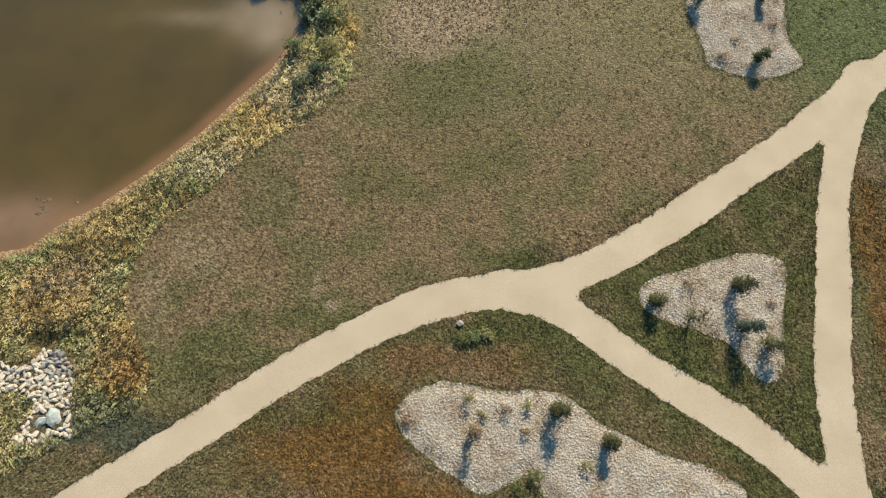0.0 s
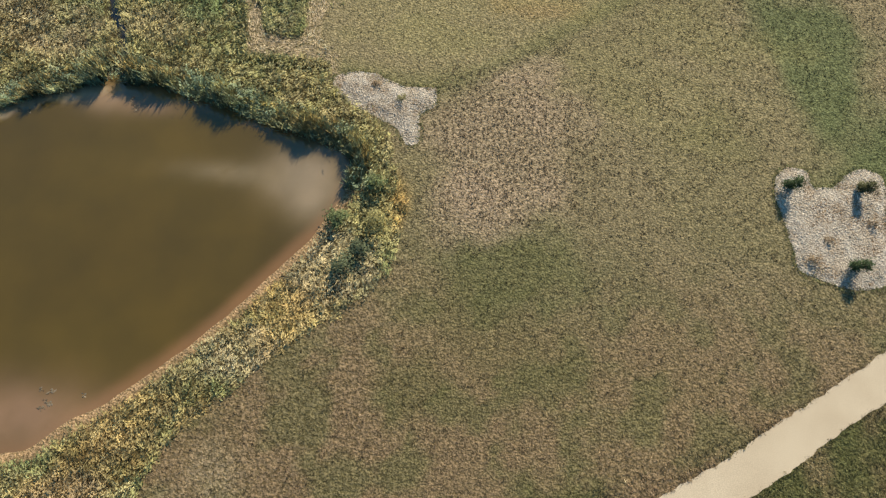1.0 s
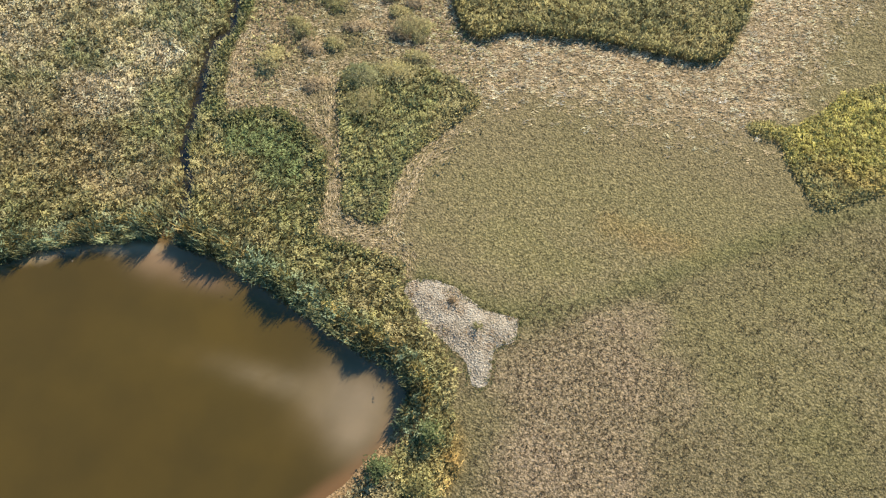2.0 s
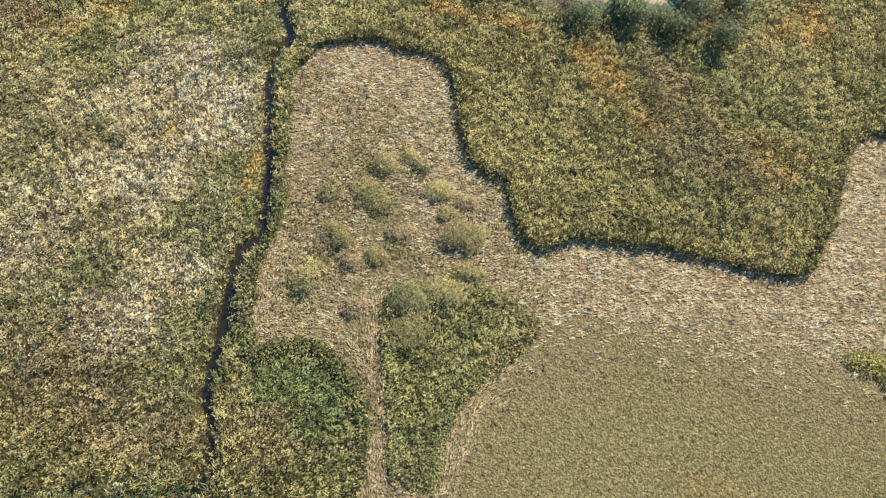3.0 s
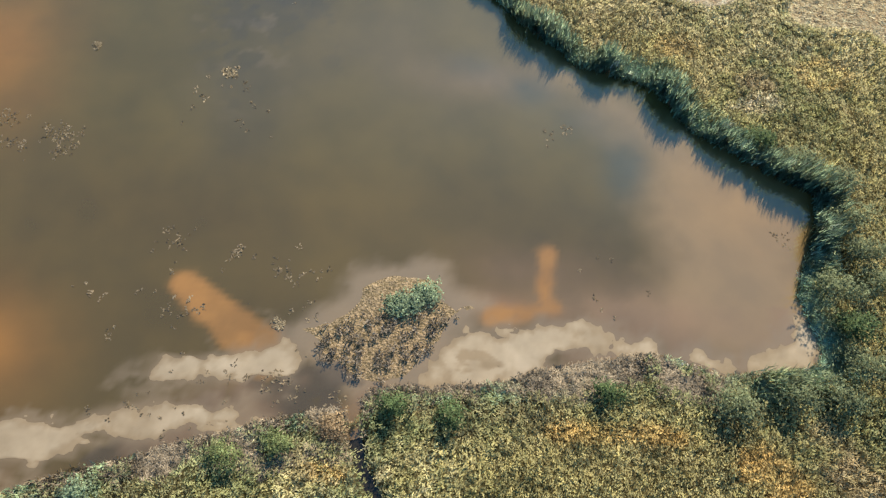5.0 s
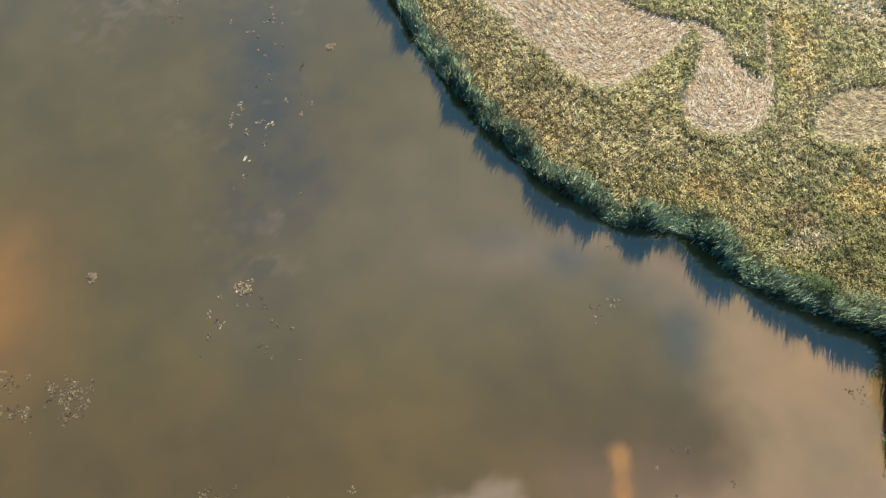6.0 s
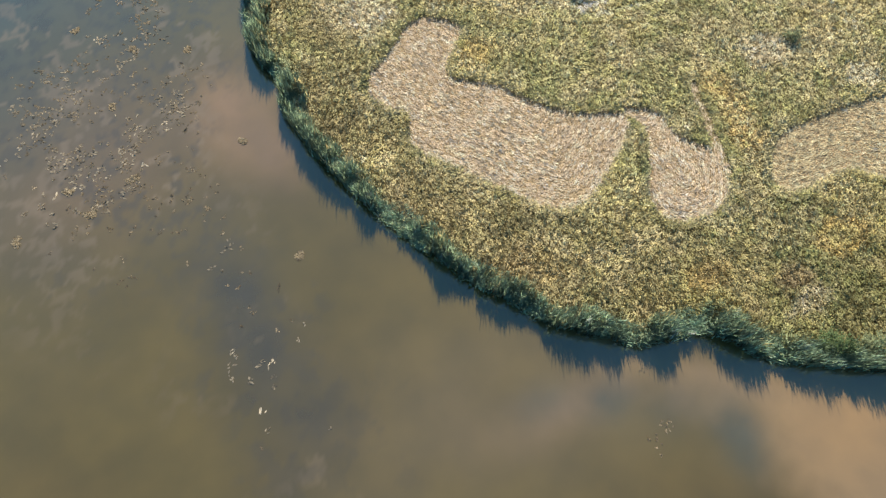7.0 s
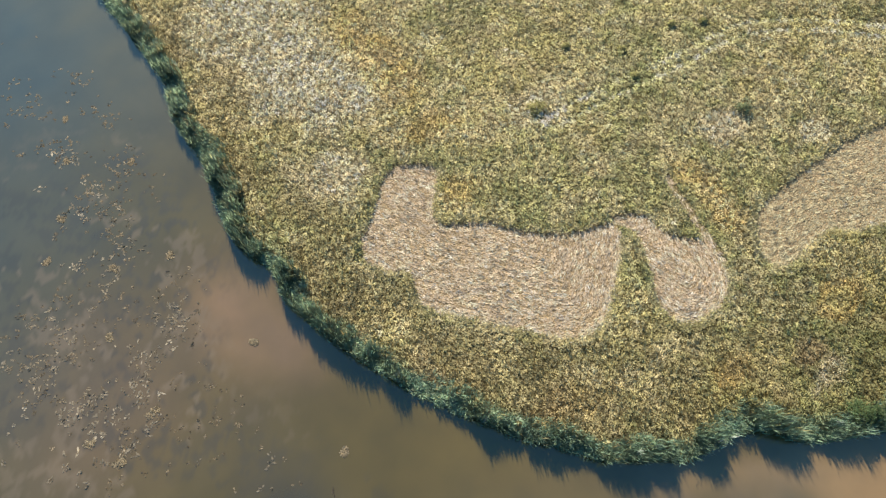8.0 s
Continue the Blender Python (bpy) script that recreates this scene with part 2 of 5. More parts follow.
f_corner = Field(lambda x, y: area_dist(x, y, CORNER), (0, 50, 56, 96), 0.4)
f_stones = Field(lambda x, y: area_dist(x, y, RIPRAP), (-40, -6, -14, 16), 0.2)


def shore(x, y):
    """Signed distance from the nearer pond's shore, ragged, negative in the water."""
    d = np.minimum(f_small(x, y), f_large(x, y))
    return d + 0.5 * (fbm(x, y, 2.4, 5) - 0.5) + 0.35 * (fbm(x, y, 9, 8) - 0.5)


def way_dist(x, y):
    """Signed distance from the edge of the gravel ways, with rounded forks."""
    d = [f(x, y) for f in f_ways]
    k = 1.5
    out = d[0]
    for e in d[1:]:
        h = np.clip(0.5 + 0.5 * (e - out) / k, 0, 1)
        out = e + (out - e) * h - k * h * (1 - h) * 0.8
    return out + 0.34 * (fbm(x, y, 0.55, 31, 3) - 0.5) + 0.35 * (fbm(x, y, 6, 33, 2) - 0.5)


def bed_dist(x, y, key):
    return area_dist(x, y, BEDS[key]) + 0.35 * (fbm(x, y, 0.8, 41, 3) - 0.5)


def swell(x, y):
    return 0.22 * (fbm(x, y, 26, 61, 2) - 0.5)


def land(x, y, d=None, ditch=None):
    """Height of the ground."""
    d = shore(x, y) if d is None else d
    ditch = f_ditch(x, y) if ditch is None else ditch
    z = swell(x, y) * fade(0, 6, d)
    z = np.where(d > 0, z + WATER * (1 - fade(0, 2.6, d)) + 0.02 * fade(0, 0.3, d), WATER - 0.16 * np.minimum(-d, 5))
    z = z - 0.85 * np.exp(-(ditch / 0.48) ** 2) * fade(0.0, 1.5, d)
    z = z - 0.45 * np.exp(-((x + 26.0) / 1.1) ** 2 - ((y - 8.4) / 0.8) ** 2)
    islet = fade(0.2, -1.2, f_islet(x, y) + 1.2 * (fbm(x, y, 1.6, 70) - 0.5))
    return np.maximum(z, np.where(islet > 0, WATER - 0.16 + 0.2 * islet + 0.14 * (fbm(x, y, 1.2, 71) - 0.5), -9))


# ---- colours of plants and soils (true base colours) ----
C = {k: np.array(v) for k, v in dict(
    straw=(0.53, 0.45, 0.31), pale=(0.68, 0.60, 0.455), olive=(0.285, 0.28, 0.13), yellow=(0.41, 0.385, 0.19), green=(0.185, 0.235, 0.112), willow=(0.145, 0.178, 0.108), dark=(0.085, 0.13, 0.062),
    reed=(0.25, 0.34, 0.235), ochre=(0.55, 0.38, 0.15), rust=(0.29, 0.165, 0.055), amber=(0.42, 0.315, 0.15), brown=(0.32, 0.25, 0.165), tan=(0.39, 0.315, 0.21), soil=(0.13, 0.095, 0.06), bush=(0.12, 0.13, 0.065), bare=(0.64, 0.50, 0.385), pink=(0.40, 0.275, 0.185), sward=(0.155, 0.178, 0.072), spruce=(0.11, 0.15, 0.12), lime=(0.46, 0.44, 0.12)).items()}
# Patches of one kind of plant: x, y, radius, radius across, kind, share.
PATCHES = [(-45, 74, 6, 4, "pale", .75), (-39.6, 69.6, 3, 3, "pale", .7), (-41, 73, 3, 4, "pale", .45), (-44, 62.5, 4, 3, "pale", .9), (-43, 66.5, 4, 3, "pale", .6), (-38.4, 57.7, 2.6, 2.6, "pale", .9), (-40.3, 53.2, 3.4, 2.6, "pale", .9),
           (-49.5, 57, 5, 4, "pale", .6), (-42.7, 55.6, 3, 1.8, "green", 1.0), (-37.2, 60.6, 1.6, 2, "green", .9), (-37, 64.6, 2, 3.4, "green", .9), (-38.5, 61, 3, 2, "green", .7), (-43, 67.3, 1.3, 1.3, "ochre", .8), (-47, 68.6, 4, 2.5, "straw", .6),
           (-36.0, 66, .7, 3.5, "ochre", .7), (-56, 70.5, 5, 3, "yellow", .7), (-52, 72.5, 4, 2, "green", .45), (-47.5, 78, 4, 1.4, "green", .4), (-40.6, 76.5, 3, 3, "green", .5), (-49.8, 76.3, 5, 2, "yellow", .8), (-60.3, 74, 4, 3, "brown", .8), (-56, 74.2, 4, 1.6, "rust", .55), (-54, 77, 4, 1.2, "ochre", .6), (-41.8, 79.7, 2.4, 2.6, "green", .6),
           (-42.9, 81.6, 2.4, .9, "ochre", .9), (-59, 78.1, 2.4, 1, "reed", .9), (-49, 82, 5, 1.2, "brown", .7), (-45, 79.5, 4, 2, "yellow", .6),
           (-13.5, 85.1, 2.2, 1.5, "ochre", .95), (-11.2, 82.6, 1.9, 2.2, "ochre", .95), (-8.2, 80.4, 1.8, 1.6, "ochre", .85), (-26, 86.0, 3.4, .9, "ochre", .9), (-20.6, 86.3, 3, .8, "ochre", .9), (4.7, 95, 2.2, 2.6, "ochre", .95), (3.6, 99.5, 1.8, 2, "ochre", .8),
           (1.9, 93.3, 1.4, 2, "ochre", .7), (6.3, 88.4, 2, 1.4, "yellow", .9), (1.9, 88, 1.6, 1.6, "yellow", .8), (5.8, 103.7, 2, 2, "yellow", .9), (.5, 102.3, 2, 2, "yellow", .8), (2.6, 80.5, 3, 3, "ochre", .4), (-19, 76.5, 9, 7, "yellow", .75), (-8, 74.5, 8, 3, "yellow", .6), (-30, 83, 8, 2, "yellow", .6),
           (-5, 80.5, 5, 5, "brown", .5), (-2, 77, 5, 4, "willow", .4), (-6.7, 84.8, 2.2, 2.2, "brown", .85), (-8, 87.4, 2, 1.4, "tan", .5), (-.3, 86.2, 3.4, 3, "green", .5), (0, 79, 4, 3, "brown", .4), (-4, 89, 4, 3, "green", .7), (-.5, 97, 2.4, 6, "green", .8), (4, 84, 3, 2, "green", .4), (-50, 66, 12, 9, "straw", .3), (-40, 60, 8, 8, "straw", .3),
           (-41, 46.8, 7, 3.4, "brown", .3), (-45, 50, 7, 3, "brown", .45), (-36, 47.5, 4, 3, "tan", .5), (-26.4, 52.4, 3.6, 2.4, "green", .95), (-24.6, 50.2, 2, 2, "green", .9), (-28, 48.6, 4, 2, "tan", .3),
           (-21, 46, 3, 3, "yellow", .4), (-6.4, 34, 1.6, 2.6, "ochre", .7), (-9.6, 38.6, 2, 3, "yellow", .6), (-17, 25.2, 1.6, 1.2, "green", .7), (-10.5, 28.6, 4, 3, "straw", .5), (-16, 22.5, 4, 2, "straw", .45), (-8.6, 33, 2, 3, "yellow", .6), (-14, 25.5, 5, 3, "ochre", .35),
           (-22, 17.7, 4.4, 3, "amber", .6), (-26, 11.7, 4, 3, "amber", .8), (-20.4, 8.4, 2.6, 3.4, "amber", .95), (-19.6, 6, 1.6, 2, "rust", .5), (-28.4, 14.4, 2.4, 1.2, "green", .8), (-24, 14.6, 3, 2, "rust", .35), (-28, 10.2, 2, 1.6, "amber", .7), (-21.5, 2.5, 4, 2, "willow", .7), (-25.5, 12.6, 3, 2, "tan", .5),
           (-33.9, 175, 8, 12, "pale", .65), (-36.5, 157.5, 4, 4, "pale", .7), (-26.8, 149, 3, 2, "ochre", .5), (-6.4, 135.5, 2.4, 4, "ochre", .6), (-7.2, 131, 1.8, 2.4, "ochre", .7), (-30, 127, 8, 3.4, "bush", .4), (-20, 123.5, 5, 3, "bush", .35), (-33.5, 126.8, 3.4, 1.4, "rust", .5), (-30.5, 125.2, 3, 1.6, "ochre", .6), (-40, 133.5, 1.4, 5, "brown", .5),
           (-24.5, 167, 3.4, 10, "ochre", .6), (-25, 157, 5, 2, "ochre", .5), (-4.7, 118.6, 3, 2, "ochre", .9), (-4.7, 118.6, 2, 1.2, "yellow", .9), (-17.5, 119.6, 3, 1.4, "ochre", .6), (-11, 116.5, 2, 1.6, "brown", .7), (-10.8, 114.5, 2.4, 1.2, "pale", .6), (-14, 152, 4, 3, "pale", .4),
           (.5, 138.3, 3, 2.4, "pale", .7), (8.1, 132.4, 2.4, 1.6, "pale", .6), (-18.6, 131, 1.4, 4, "green", .5), (19.6, 68, 9, 5, "lime", .7), (19, 63.6, 5, 1.2, "ochre", .3), (27, 74, 10, 4, "yellow", .7), (-17.6, 56, 3, 6, "green", .5), (-20.8, 58, 1.6, 3, "green", .6), (-20, 58, 4, 8, "yellow", .35)]


def plant_of(x, y):
    """The plant that stands at a place: clumps a foot or more across."""
    return clumps(x + 0.3 * fbm(x, y, .5, 508, 2), y + 0.3 * fbm(x, y, .5, 509, 2), 0.36 if np.mean(y) > 118 else 0.46, 511)


def bare_bank(x, y):
    """The open bank of the small pond, with mud instead of reeds."""
    return (f_small(x, y) < 6) & (y < 36) & (y < 35.5 - 0.3 * (x + 11))


def litter(x, y):
    """Where the shore of the large pond is grey with broken dead stalks."""
    k = blob(x, y, -24, 90.6, 13, 2.8) + blob(x, y, -50, 82.5, 14, 3) + blob(x, y, -44, 85.6, 3, 1.6)
    return np.clip(k * fade(.3, .5, fbm(x, y, 3, 625)), 0, 1)


def plants(x, y, d):
    """Base colour of the tall growth."""
    n, m = fbm(x, y, 7, 101), fbm(x, y, 1.6, 111, 3)
    w = {"olive": 0.9 + 0 * x, "yellow": 1.0 * fade(.40, .62, n), "green": 0.9 * fade(.55, .35, n) * (1 - 0.2 * fade(114, 128, y)), "tan": 0.5 * fade(.45, .7, m), "straw": 0.45 * fade(.5, .75, vnoise(x, y, 0.7, 5))}
    for px, py, r, r2, kind, share in PATCHES:
        grow_by = 1.1 if kind == "pale" else 1.0
        b = blob(x, y, px, py, r * grow_by, r2 * grow_by) * share
        b = b * (0.6 if kind == "ochre" and py > 110 else 1.0)
        for k in w:
            w[k] = w[k] * (1 - b)
        w[kind] = w.get(kind, 0) + b * 2.4 * (0.6 + 0.8 * vnoise(x, y, 0.7, 77))
    lush = fade(-33, -29, x) * fade(58, 64, y) * fade(118, 108, y)
    w["tan"], w["straw"], w["yellow"], w["olive"], w["green"] = w["tan"] * (1 - .2 * lush) + .2 * lush, w["straw"] * (1 - .6 * lush), w["yellow"] + .45 * lush, w["olive"] + .2 * lush, w["green"] * (1 - .45 * lush)
    west = fade(-32, -36, x) * fade(44, 50, y) * (y < 84)
    w["tan"], w["olive"], w["pale"], w["green"] = w["tan"] * (1 - .6 * west), w["olive"] + .3 * west, w.get("pale", 0) + .4 * west * fade(.4, .6, fbm(x, y, 2.2, 140, 3)), w["green"] + .2 * west
    w["yellow"] = w["yellow"] * (1 - .6 * west * fade(62, 54, y))
    north = fade(114, 128, y)
    w["straw"], w["pale"], w["yellow"] = w["straw"] + 0.3 * north, w.get("pale", 0) + 0.6 * north * fade(.35, .65, m), w["yellow"] * (1 - .3 * north) + 0.1 * north
    rim = north * fade(12, 3, d + 5 * (m - .5)) * fade(.3, .52, fbm(x, y, 4, 130, 3))
    heart_ = blob(x, y, -20, 147, 9, 6) * .6 + blob(x, y, 2, 152, 12, 7) * .35 + blob(x, y, -14, 128, 3, 3) * .5
    for k in w:
        w[k] = w[k] * (1 - .65 * rim) * (1 - np.clip(.7 * heart_, 0, 1))
    w["brown"], w["ochre"], w["green"] = w.get("brown", 0) + .9 * rim, w.get("ochre", 0) + .15 * rim, w["green"] + 1.0 * heart_ + .7 * rim
    fringe = (1 - fade(0.5, 2.2, d + 1.2 * (m - .5))) * ~bare_bank(x, y) * (1 - 0.6 * ((y > 70) & (y < 92.5) & (x < -13)))
    for k in w:
        w[k] = w[k] * (1 - 0.85 * fringe)
    grey = litter(x, y)
    south = (y > 70) & (y < 92.5) & (x < -13)
    back = south * fade(5.0, 1.5, d + 3 * (m - .5))
    for k in w:
        w[k] = w[k] * (1 - .75 * back)
    w["brown"], w["willow"], w["green"] = w.get("brown", 0) + .8 * back * fade(.4, .6, fbm(x, y, 3, 141, 3)), w.get("willow", 0) + .5 * back, w["green"] + .6 * back
    w["green"], w["reed"], w["brown"], w["pale"] = w["green"] + .5 * fringe * (1 - grey) * south, fringe * (1 - grey) * np.where(south, .8, 1.6), w.get("brown", 0) + 1.2 * fringe * grey, w.get("pale", 0) + .5 * fringe * grey
    _, ci, cj, _, _ = plant_of(x, y)
    for seed, k in enumerate(w):
        w[k] = w[k] * np.exp((0.9 - 0.4 * north) * (2.4 if k == "pale" else 1.0) * (lattice(ci, cj, 810 + 7 * seed) - .5))
    tot = sum(w.values())
    hue = sum(w[k][:, None] * C[k] for k in w) / tot[:, None] * (1.36 + 0.38 * north * (1 - .5 * rim) + 0.14 * west * fade(54, 62, y) - 0.06 * fade(-32, -26, x) * (y > 56) * (y < 118))[:, None]
    grey = hue @ np.array([.3, .6, .1])
    return grey[:, None] + 1.04 * (hue - grey[:, None])


def turf(x, y):
    """Base colour of the mown grass and the bare soils, without its fine grain."""
    n = fbm(x, y, 9, 201)
    q = fbm(x, y, 2.2, 207, 3)
    w = {"pink": fade(34, 18, y) * (0.5 + 1.2 * fade(.4, .6, q)), "sward": fade(36, 18, y) * 1.1 * fade(.56, .36, q), "tan": 0.2 + 0.3 * n + 0.7 * fade(14, 38, y), "olive": 0.4 * fade(.6, .35, n) + .12, "green": 0.22 + 0 * x, "brown": 0.45 * fade(34, 14, y), "straw": 0.35 * fade(22, 44, y)}
    for px, py, r, r2, kind, share in [(2.5, 29.8, 8, 5, "green", .3), (36, 36, 11, 13, "green", .9), (27, 51, 6, 8, "green", .85), (2.1, 29.6, 5, 3, "sward", .45), (-1.6, 26.4, 3, 2, "sward", .4), (12, 46, 9, 5, "yellow", .35), (18, 52, 8, 4, "yellow", .4), (18.4, 42, 5, 3, "olive", .4), (-7.2, 34.6, 1.2, 2.4, "ochre", .5),  (0.6, 40.5, 6, 8.5, "bare", .65), (6, 43, 4, 2.4, "bare", .4), (3, 47, 4, 2, "bare", .5), (-2, 34.5, 4, 4, "bare", .55), (-16.5, 7, 6, 3, "green", .35),
                                       (-20, 2.6, 6, 1.6, "spruce", .8), (-14, 7.4, 5, 2, "sward", .6), (-8, 10, 5, 1.4, "sward", .6), (-5, 20.9, 3, 2.6, "sward", .6), (3, 24, 6, 3, "sward", .35), (-16.6, 14.6, 2, 2.4, "straw", .55), (-19, 11, 1.4, 3, "straw", .4), (-6.7, 10.8, .8, .6, "bare", .9), (-8.1, 12.4, .4, 1.4, "bare", .6), (-5.8, 1.8, 7, 4, "rust", .9), (-.8, 7.3, 4, 1.5, "rust", .6), (5, 7.2, 4, 1.4, "rust", .55),
                                       (-1, -3, 7, 4, "rust", .9), (16, -1.5, 7, 3, "rust", .5), (32.6, 8, 2.6, 16, "rust", .8), (30, 14, 1.2, 14, "green", .6), (3, 9, 8, 1.2, "sward", .8),
                                       (-9, 3.6, 6, 1.2, "sward", .6), (-3.6, 66, 9, 3.4, "straw", .5), (4, 66.5, 14, 3, "straw", .55), (-6, 55, 8, 4, "yellow", .35), (5, 56, 12, 4, "yellow", .3), (3.5, 53.6, 5, 1.6, "ochre", .4), (3.5, 53.4, 3, 1, "pink", .4), (-6, 50, 7, 2, "yellow", .5), (20, 66, 9, 4, "straw", .4)]:
        b = blob(x, y, px, py, r, r2) * share
        for k in w:
            w[k] = w[k] * (1 - b)
        w[kind] = w.get(kind, 0) + 1.5 * b
    kept = np.maximum(fade(0.8, -0.4, area_dist(x, y, TRIANGLE)), fade(5.2, 2.2, line_dist(x, y, WAYS[1][0]) + 1.4 * (q - .5))) * (1 - 0.35 * fade(.58, .75, q))
    for k in w:
        w[k] = w[k] * (1 - 0.9 * kept)
    w["sward"] = w["sward"] + 1.2 * kept
    up = fade(-0.4, 0.6, y - np.interp(x, FIELD_EDGE[:, 0], FIELD_EDGE[:, 1]) + 0.8 * (fbm(x, y, 2, 230) - .5)) * (x > -17)
    line = np.exp(-((y - np.interp(x, FIELD_EDGE[:, 0], FIELD_EDGE[:, 1])) / 0.9) ** 2) * (x > -13)
    w["yellow"], w["olive"], w["tan"], w["green"] = w["yellow"] + 0.3 * up if "yellow" in w else 0.3 * up, w["olive"] + 0.12 * up + 1.5 * line, w["tan"] * (1 + 0.5 * up), w["green"] + .8 * line
    tot = sum(w.values())
    return sum(w[k][:, None] * C[k] for k in w) / tot[:, None] * (0.70 + 0.08 * fade(24, 44, y) + 0.08 * up)[:, None]


# ---- materials ----
def material(name, roughness=0.9, specular=0.2):
    m = bpy.data.materials.new(name)
    m.use_nodes = True
    b = m.node_tree.nodes["Principled BSDF"]
    b.inputs["Roughness"].default_value, b.inputs["Specular IOR Level"].default_value = roughness, specular
    return m, m.node_tree, b


def mixed(t, a, b, fac, how="MIX"):
    """Mix of two colours, each a socket or an rgb."""
    n = t.nodes.new("ShaderNodeMix")
    n.data_type, n.blend_type = "RGBA", how
    for sock, v in ((n.inputs[0], fac), (n.inputs[6], a), (n.inputs[7], b)):
        if isinstance(v, bpy.types.NodeSocket):
            t.links.new(v, sock)
        else:
            sock.default_value = v if isinstance(v, float) else (*v, 1)
    return n.outputs[2]


def grain(t, scale, detail=4.0, lo=0.3, hi=0.7, kind="ShaderNodeTexNoise"):
    """Noise in metres of the world, stretched to 0..1."""
    geo = t.nodes.new("ShaderNodeNewGeometry")
    n = t.nodes.new(kind)
    n.inputs["Scale"].default_value = scale
    if kind == "ShaderNodeTexNoise":
        n.inputs["Detail"].default_value = detail
    t.links.new(geo.outputs["Position"], n.inputs["Vector"])
    r = t.nodes.new("ShaderNodeMapRange")
    r.inputs["From Min"].default_value, r.inputs["From Max"].default_value = lo, hi
    t.links.new(n.outputs[0], r.inputs["Value"])
    return r.outputs[0]


def bumped(t, b, height, strength, distance):
    n = t.nodes.new("ShaderNodeBump")
    n.inputs["Strength"].default_value, n.inputs["Distance"].default_value = strength, distance
    t.links.new(height, n.inputs["Height"])
    t.links.new(n.outputs[0], b.inputs["Normal"])


def tint(t):
    n = t.nodes.new("ShaderNodeAttribute")
    n.attribute_name = "tint"
    return n.outputs["Color"]


def leafy(name, spread=0.5, roughness=0.75):
    """Leaves and blades: the tint that each carries, varied leaf by leaf, with light let through."""
    m, t, b = material(name, roughness, 0.15)
    geo = t.nodes.new("ShaderNodeNewGeometry")
    r = t.nodes.new("ShaderNodeMapRange")
    r.inputs["To Min"].default_value, r.inputs["To Max"].default_value = 1 - spread, 1 + spread
    t.links.new(geo.outputs["Random Per Island"], r.inputs["Value"])
    col = mixed(t, tint(t), r.outputs[0], 1.0, "MULTIPLY")
    t.links.new(col, b.inputs["Base Color"])
    # Thin leaves are lit as the rounded plant they belong to.
    lie = t.nodes.new("ShaderNodeAttribute")
    lie.attribute_name = "lie"
    t.links.new(lie.outputs["Vector"], b.inputs["Normal"])
    tr = t.nodes.new("ShaderNodeBsdfTranslucent")
    t.links.new(col, tr.inputs["Color"])
    mix = t.nodes.new("ShaderNodeMixShader")
    mix.inputs[0].default_value = 0.15
    t.links.new(b.outputs[0], mix.inputs[1])
    t.links.new(tr.outputs[0], mix.inputs[2])
    t.links.new(mix.outputs[0], t.nodes["Material Output"].inputs[0])
    return m


def ground_material():
    m, t, b = material("turf_and_soil", 0.95, 0.1)
    fine = grain(t, 9.0, 3, 0.38, 0.62)
    clump = grain(t, 2.6, 3, 0.40, 0.60)
    col = tint(t)
    dark = mixed(t, col, (0.42, 0.42, 0.36), 1.0, "MULTIPLY")
    col = mixed(t, dark, col, fine)
    tuft = grain(t, 5.5, 2, 0.40, 0.58)
    col = mixed(t, mixed(t, col, (0.67, 0.69, 0.65), 1.0, "MULTIPLY"), col, tuft)
    light = mixed(t, col, (1.5, 1.46, 1.4), 1.0, "MULTIPLY")
    col = mixed(t, col, light, clump)
    t.links.new(col, b.inputs["Base Color"])
    bumped(t, b, tuft, 0.6, 0.06)
    return m


def gravel_material():
    m, t, b = material("limestone_gravel", 0.95, 0.1)
    a = grain(t, 0.35, 5, 0.35, 0.65)
    f = grain(t, 22, 3, 0.3, 0.7)
    col = mixed(t, (0.60, 0.51, 0.385), (0.67, 0.58, 0.445), a)
    speck = mixed(t, col, (0.78, 0.78, 0.76), 1.0, "MULTIPLY")
    col = mixed(t, speck, col, f)
    t.links.new(col, b.inputs["Base Color"])
    bumped(t, b, f, 0.4, 0.02)
    return m


def mulch_material():
    m, t, b = material("pale_stone_chips", 0.95, 0.1)
    f = grain(t, 7, 4, 0.36, 0.64)
    a = grain(t, 0.8, 4, 0.40, 0.62)
    col = mixed(t, (0.36, 0.32, 0.27), (0.66, 0.61, 0.53), f)
    col = mixed(t, col, (0.34, 0.27, 0.19), mixed(t, (0, 0, 0), (0.5, 0.5, 0.5), a))
    t.links.new(col, b.inputs["Base Color"])
    bumped(t, b, f, 0.8, 0.08)
    return m


def water_material(name, ior):
    m, t, b = material(name, 0.1, 0.5)
    b.inputs["IOR"].default_value = ior
    a = grain(t, 0.25, 5, 0.35, 0.65)
    dull = mixed(t, tint(t), (0.86, 0.88, 0.92), 1.0, "MULTIPLY")
    col = mixed(t, dull, tint(t), a)
    t.links.new(col, b.inputs["Base Color"])
    bumped(t, b, grain(t, 1.6, 3, 0.0, 1.0), 0.06, 0.05)
    return m


def plain(name, colour, spread=0.3, scale=6.0, roughness=0.85, bump=0.4, deep=0.03):
    m, t, b = material(name, roughness, 0.25)
    f = grain(t, scale, 5, 0.3, 0.7)
    lo = tuple(v * (1 - spread) for v in colour)
    hi = tuple(min(1, v * (1 + spread)) for v in colour)
    t.links.new(mixed(t, lo, hi, f), b.inputs["Base Color"])
    bumped(t, b, f, bump, deep)
    return m


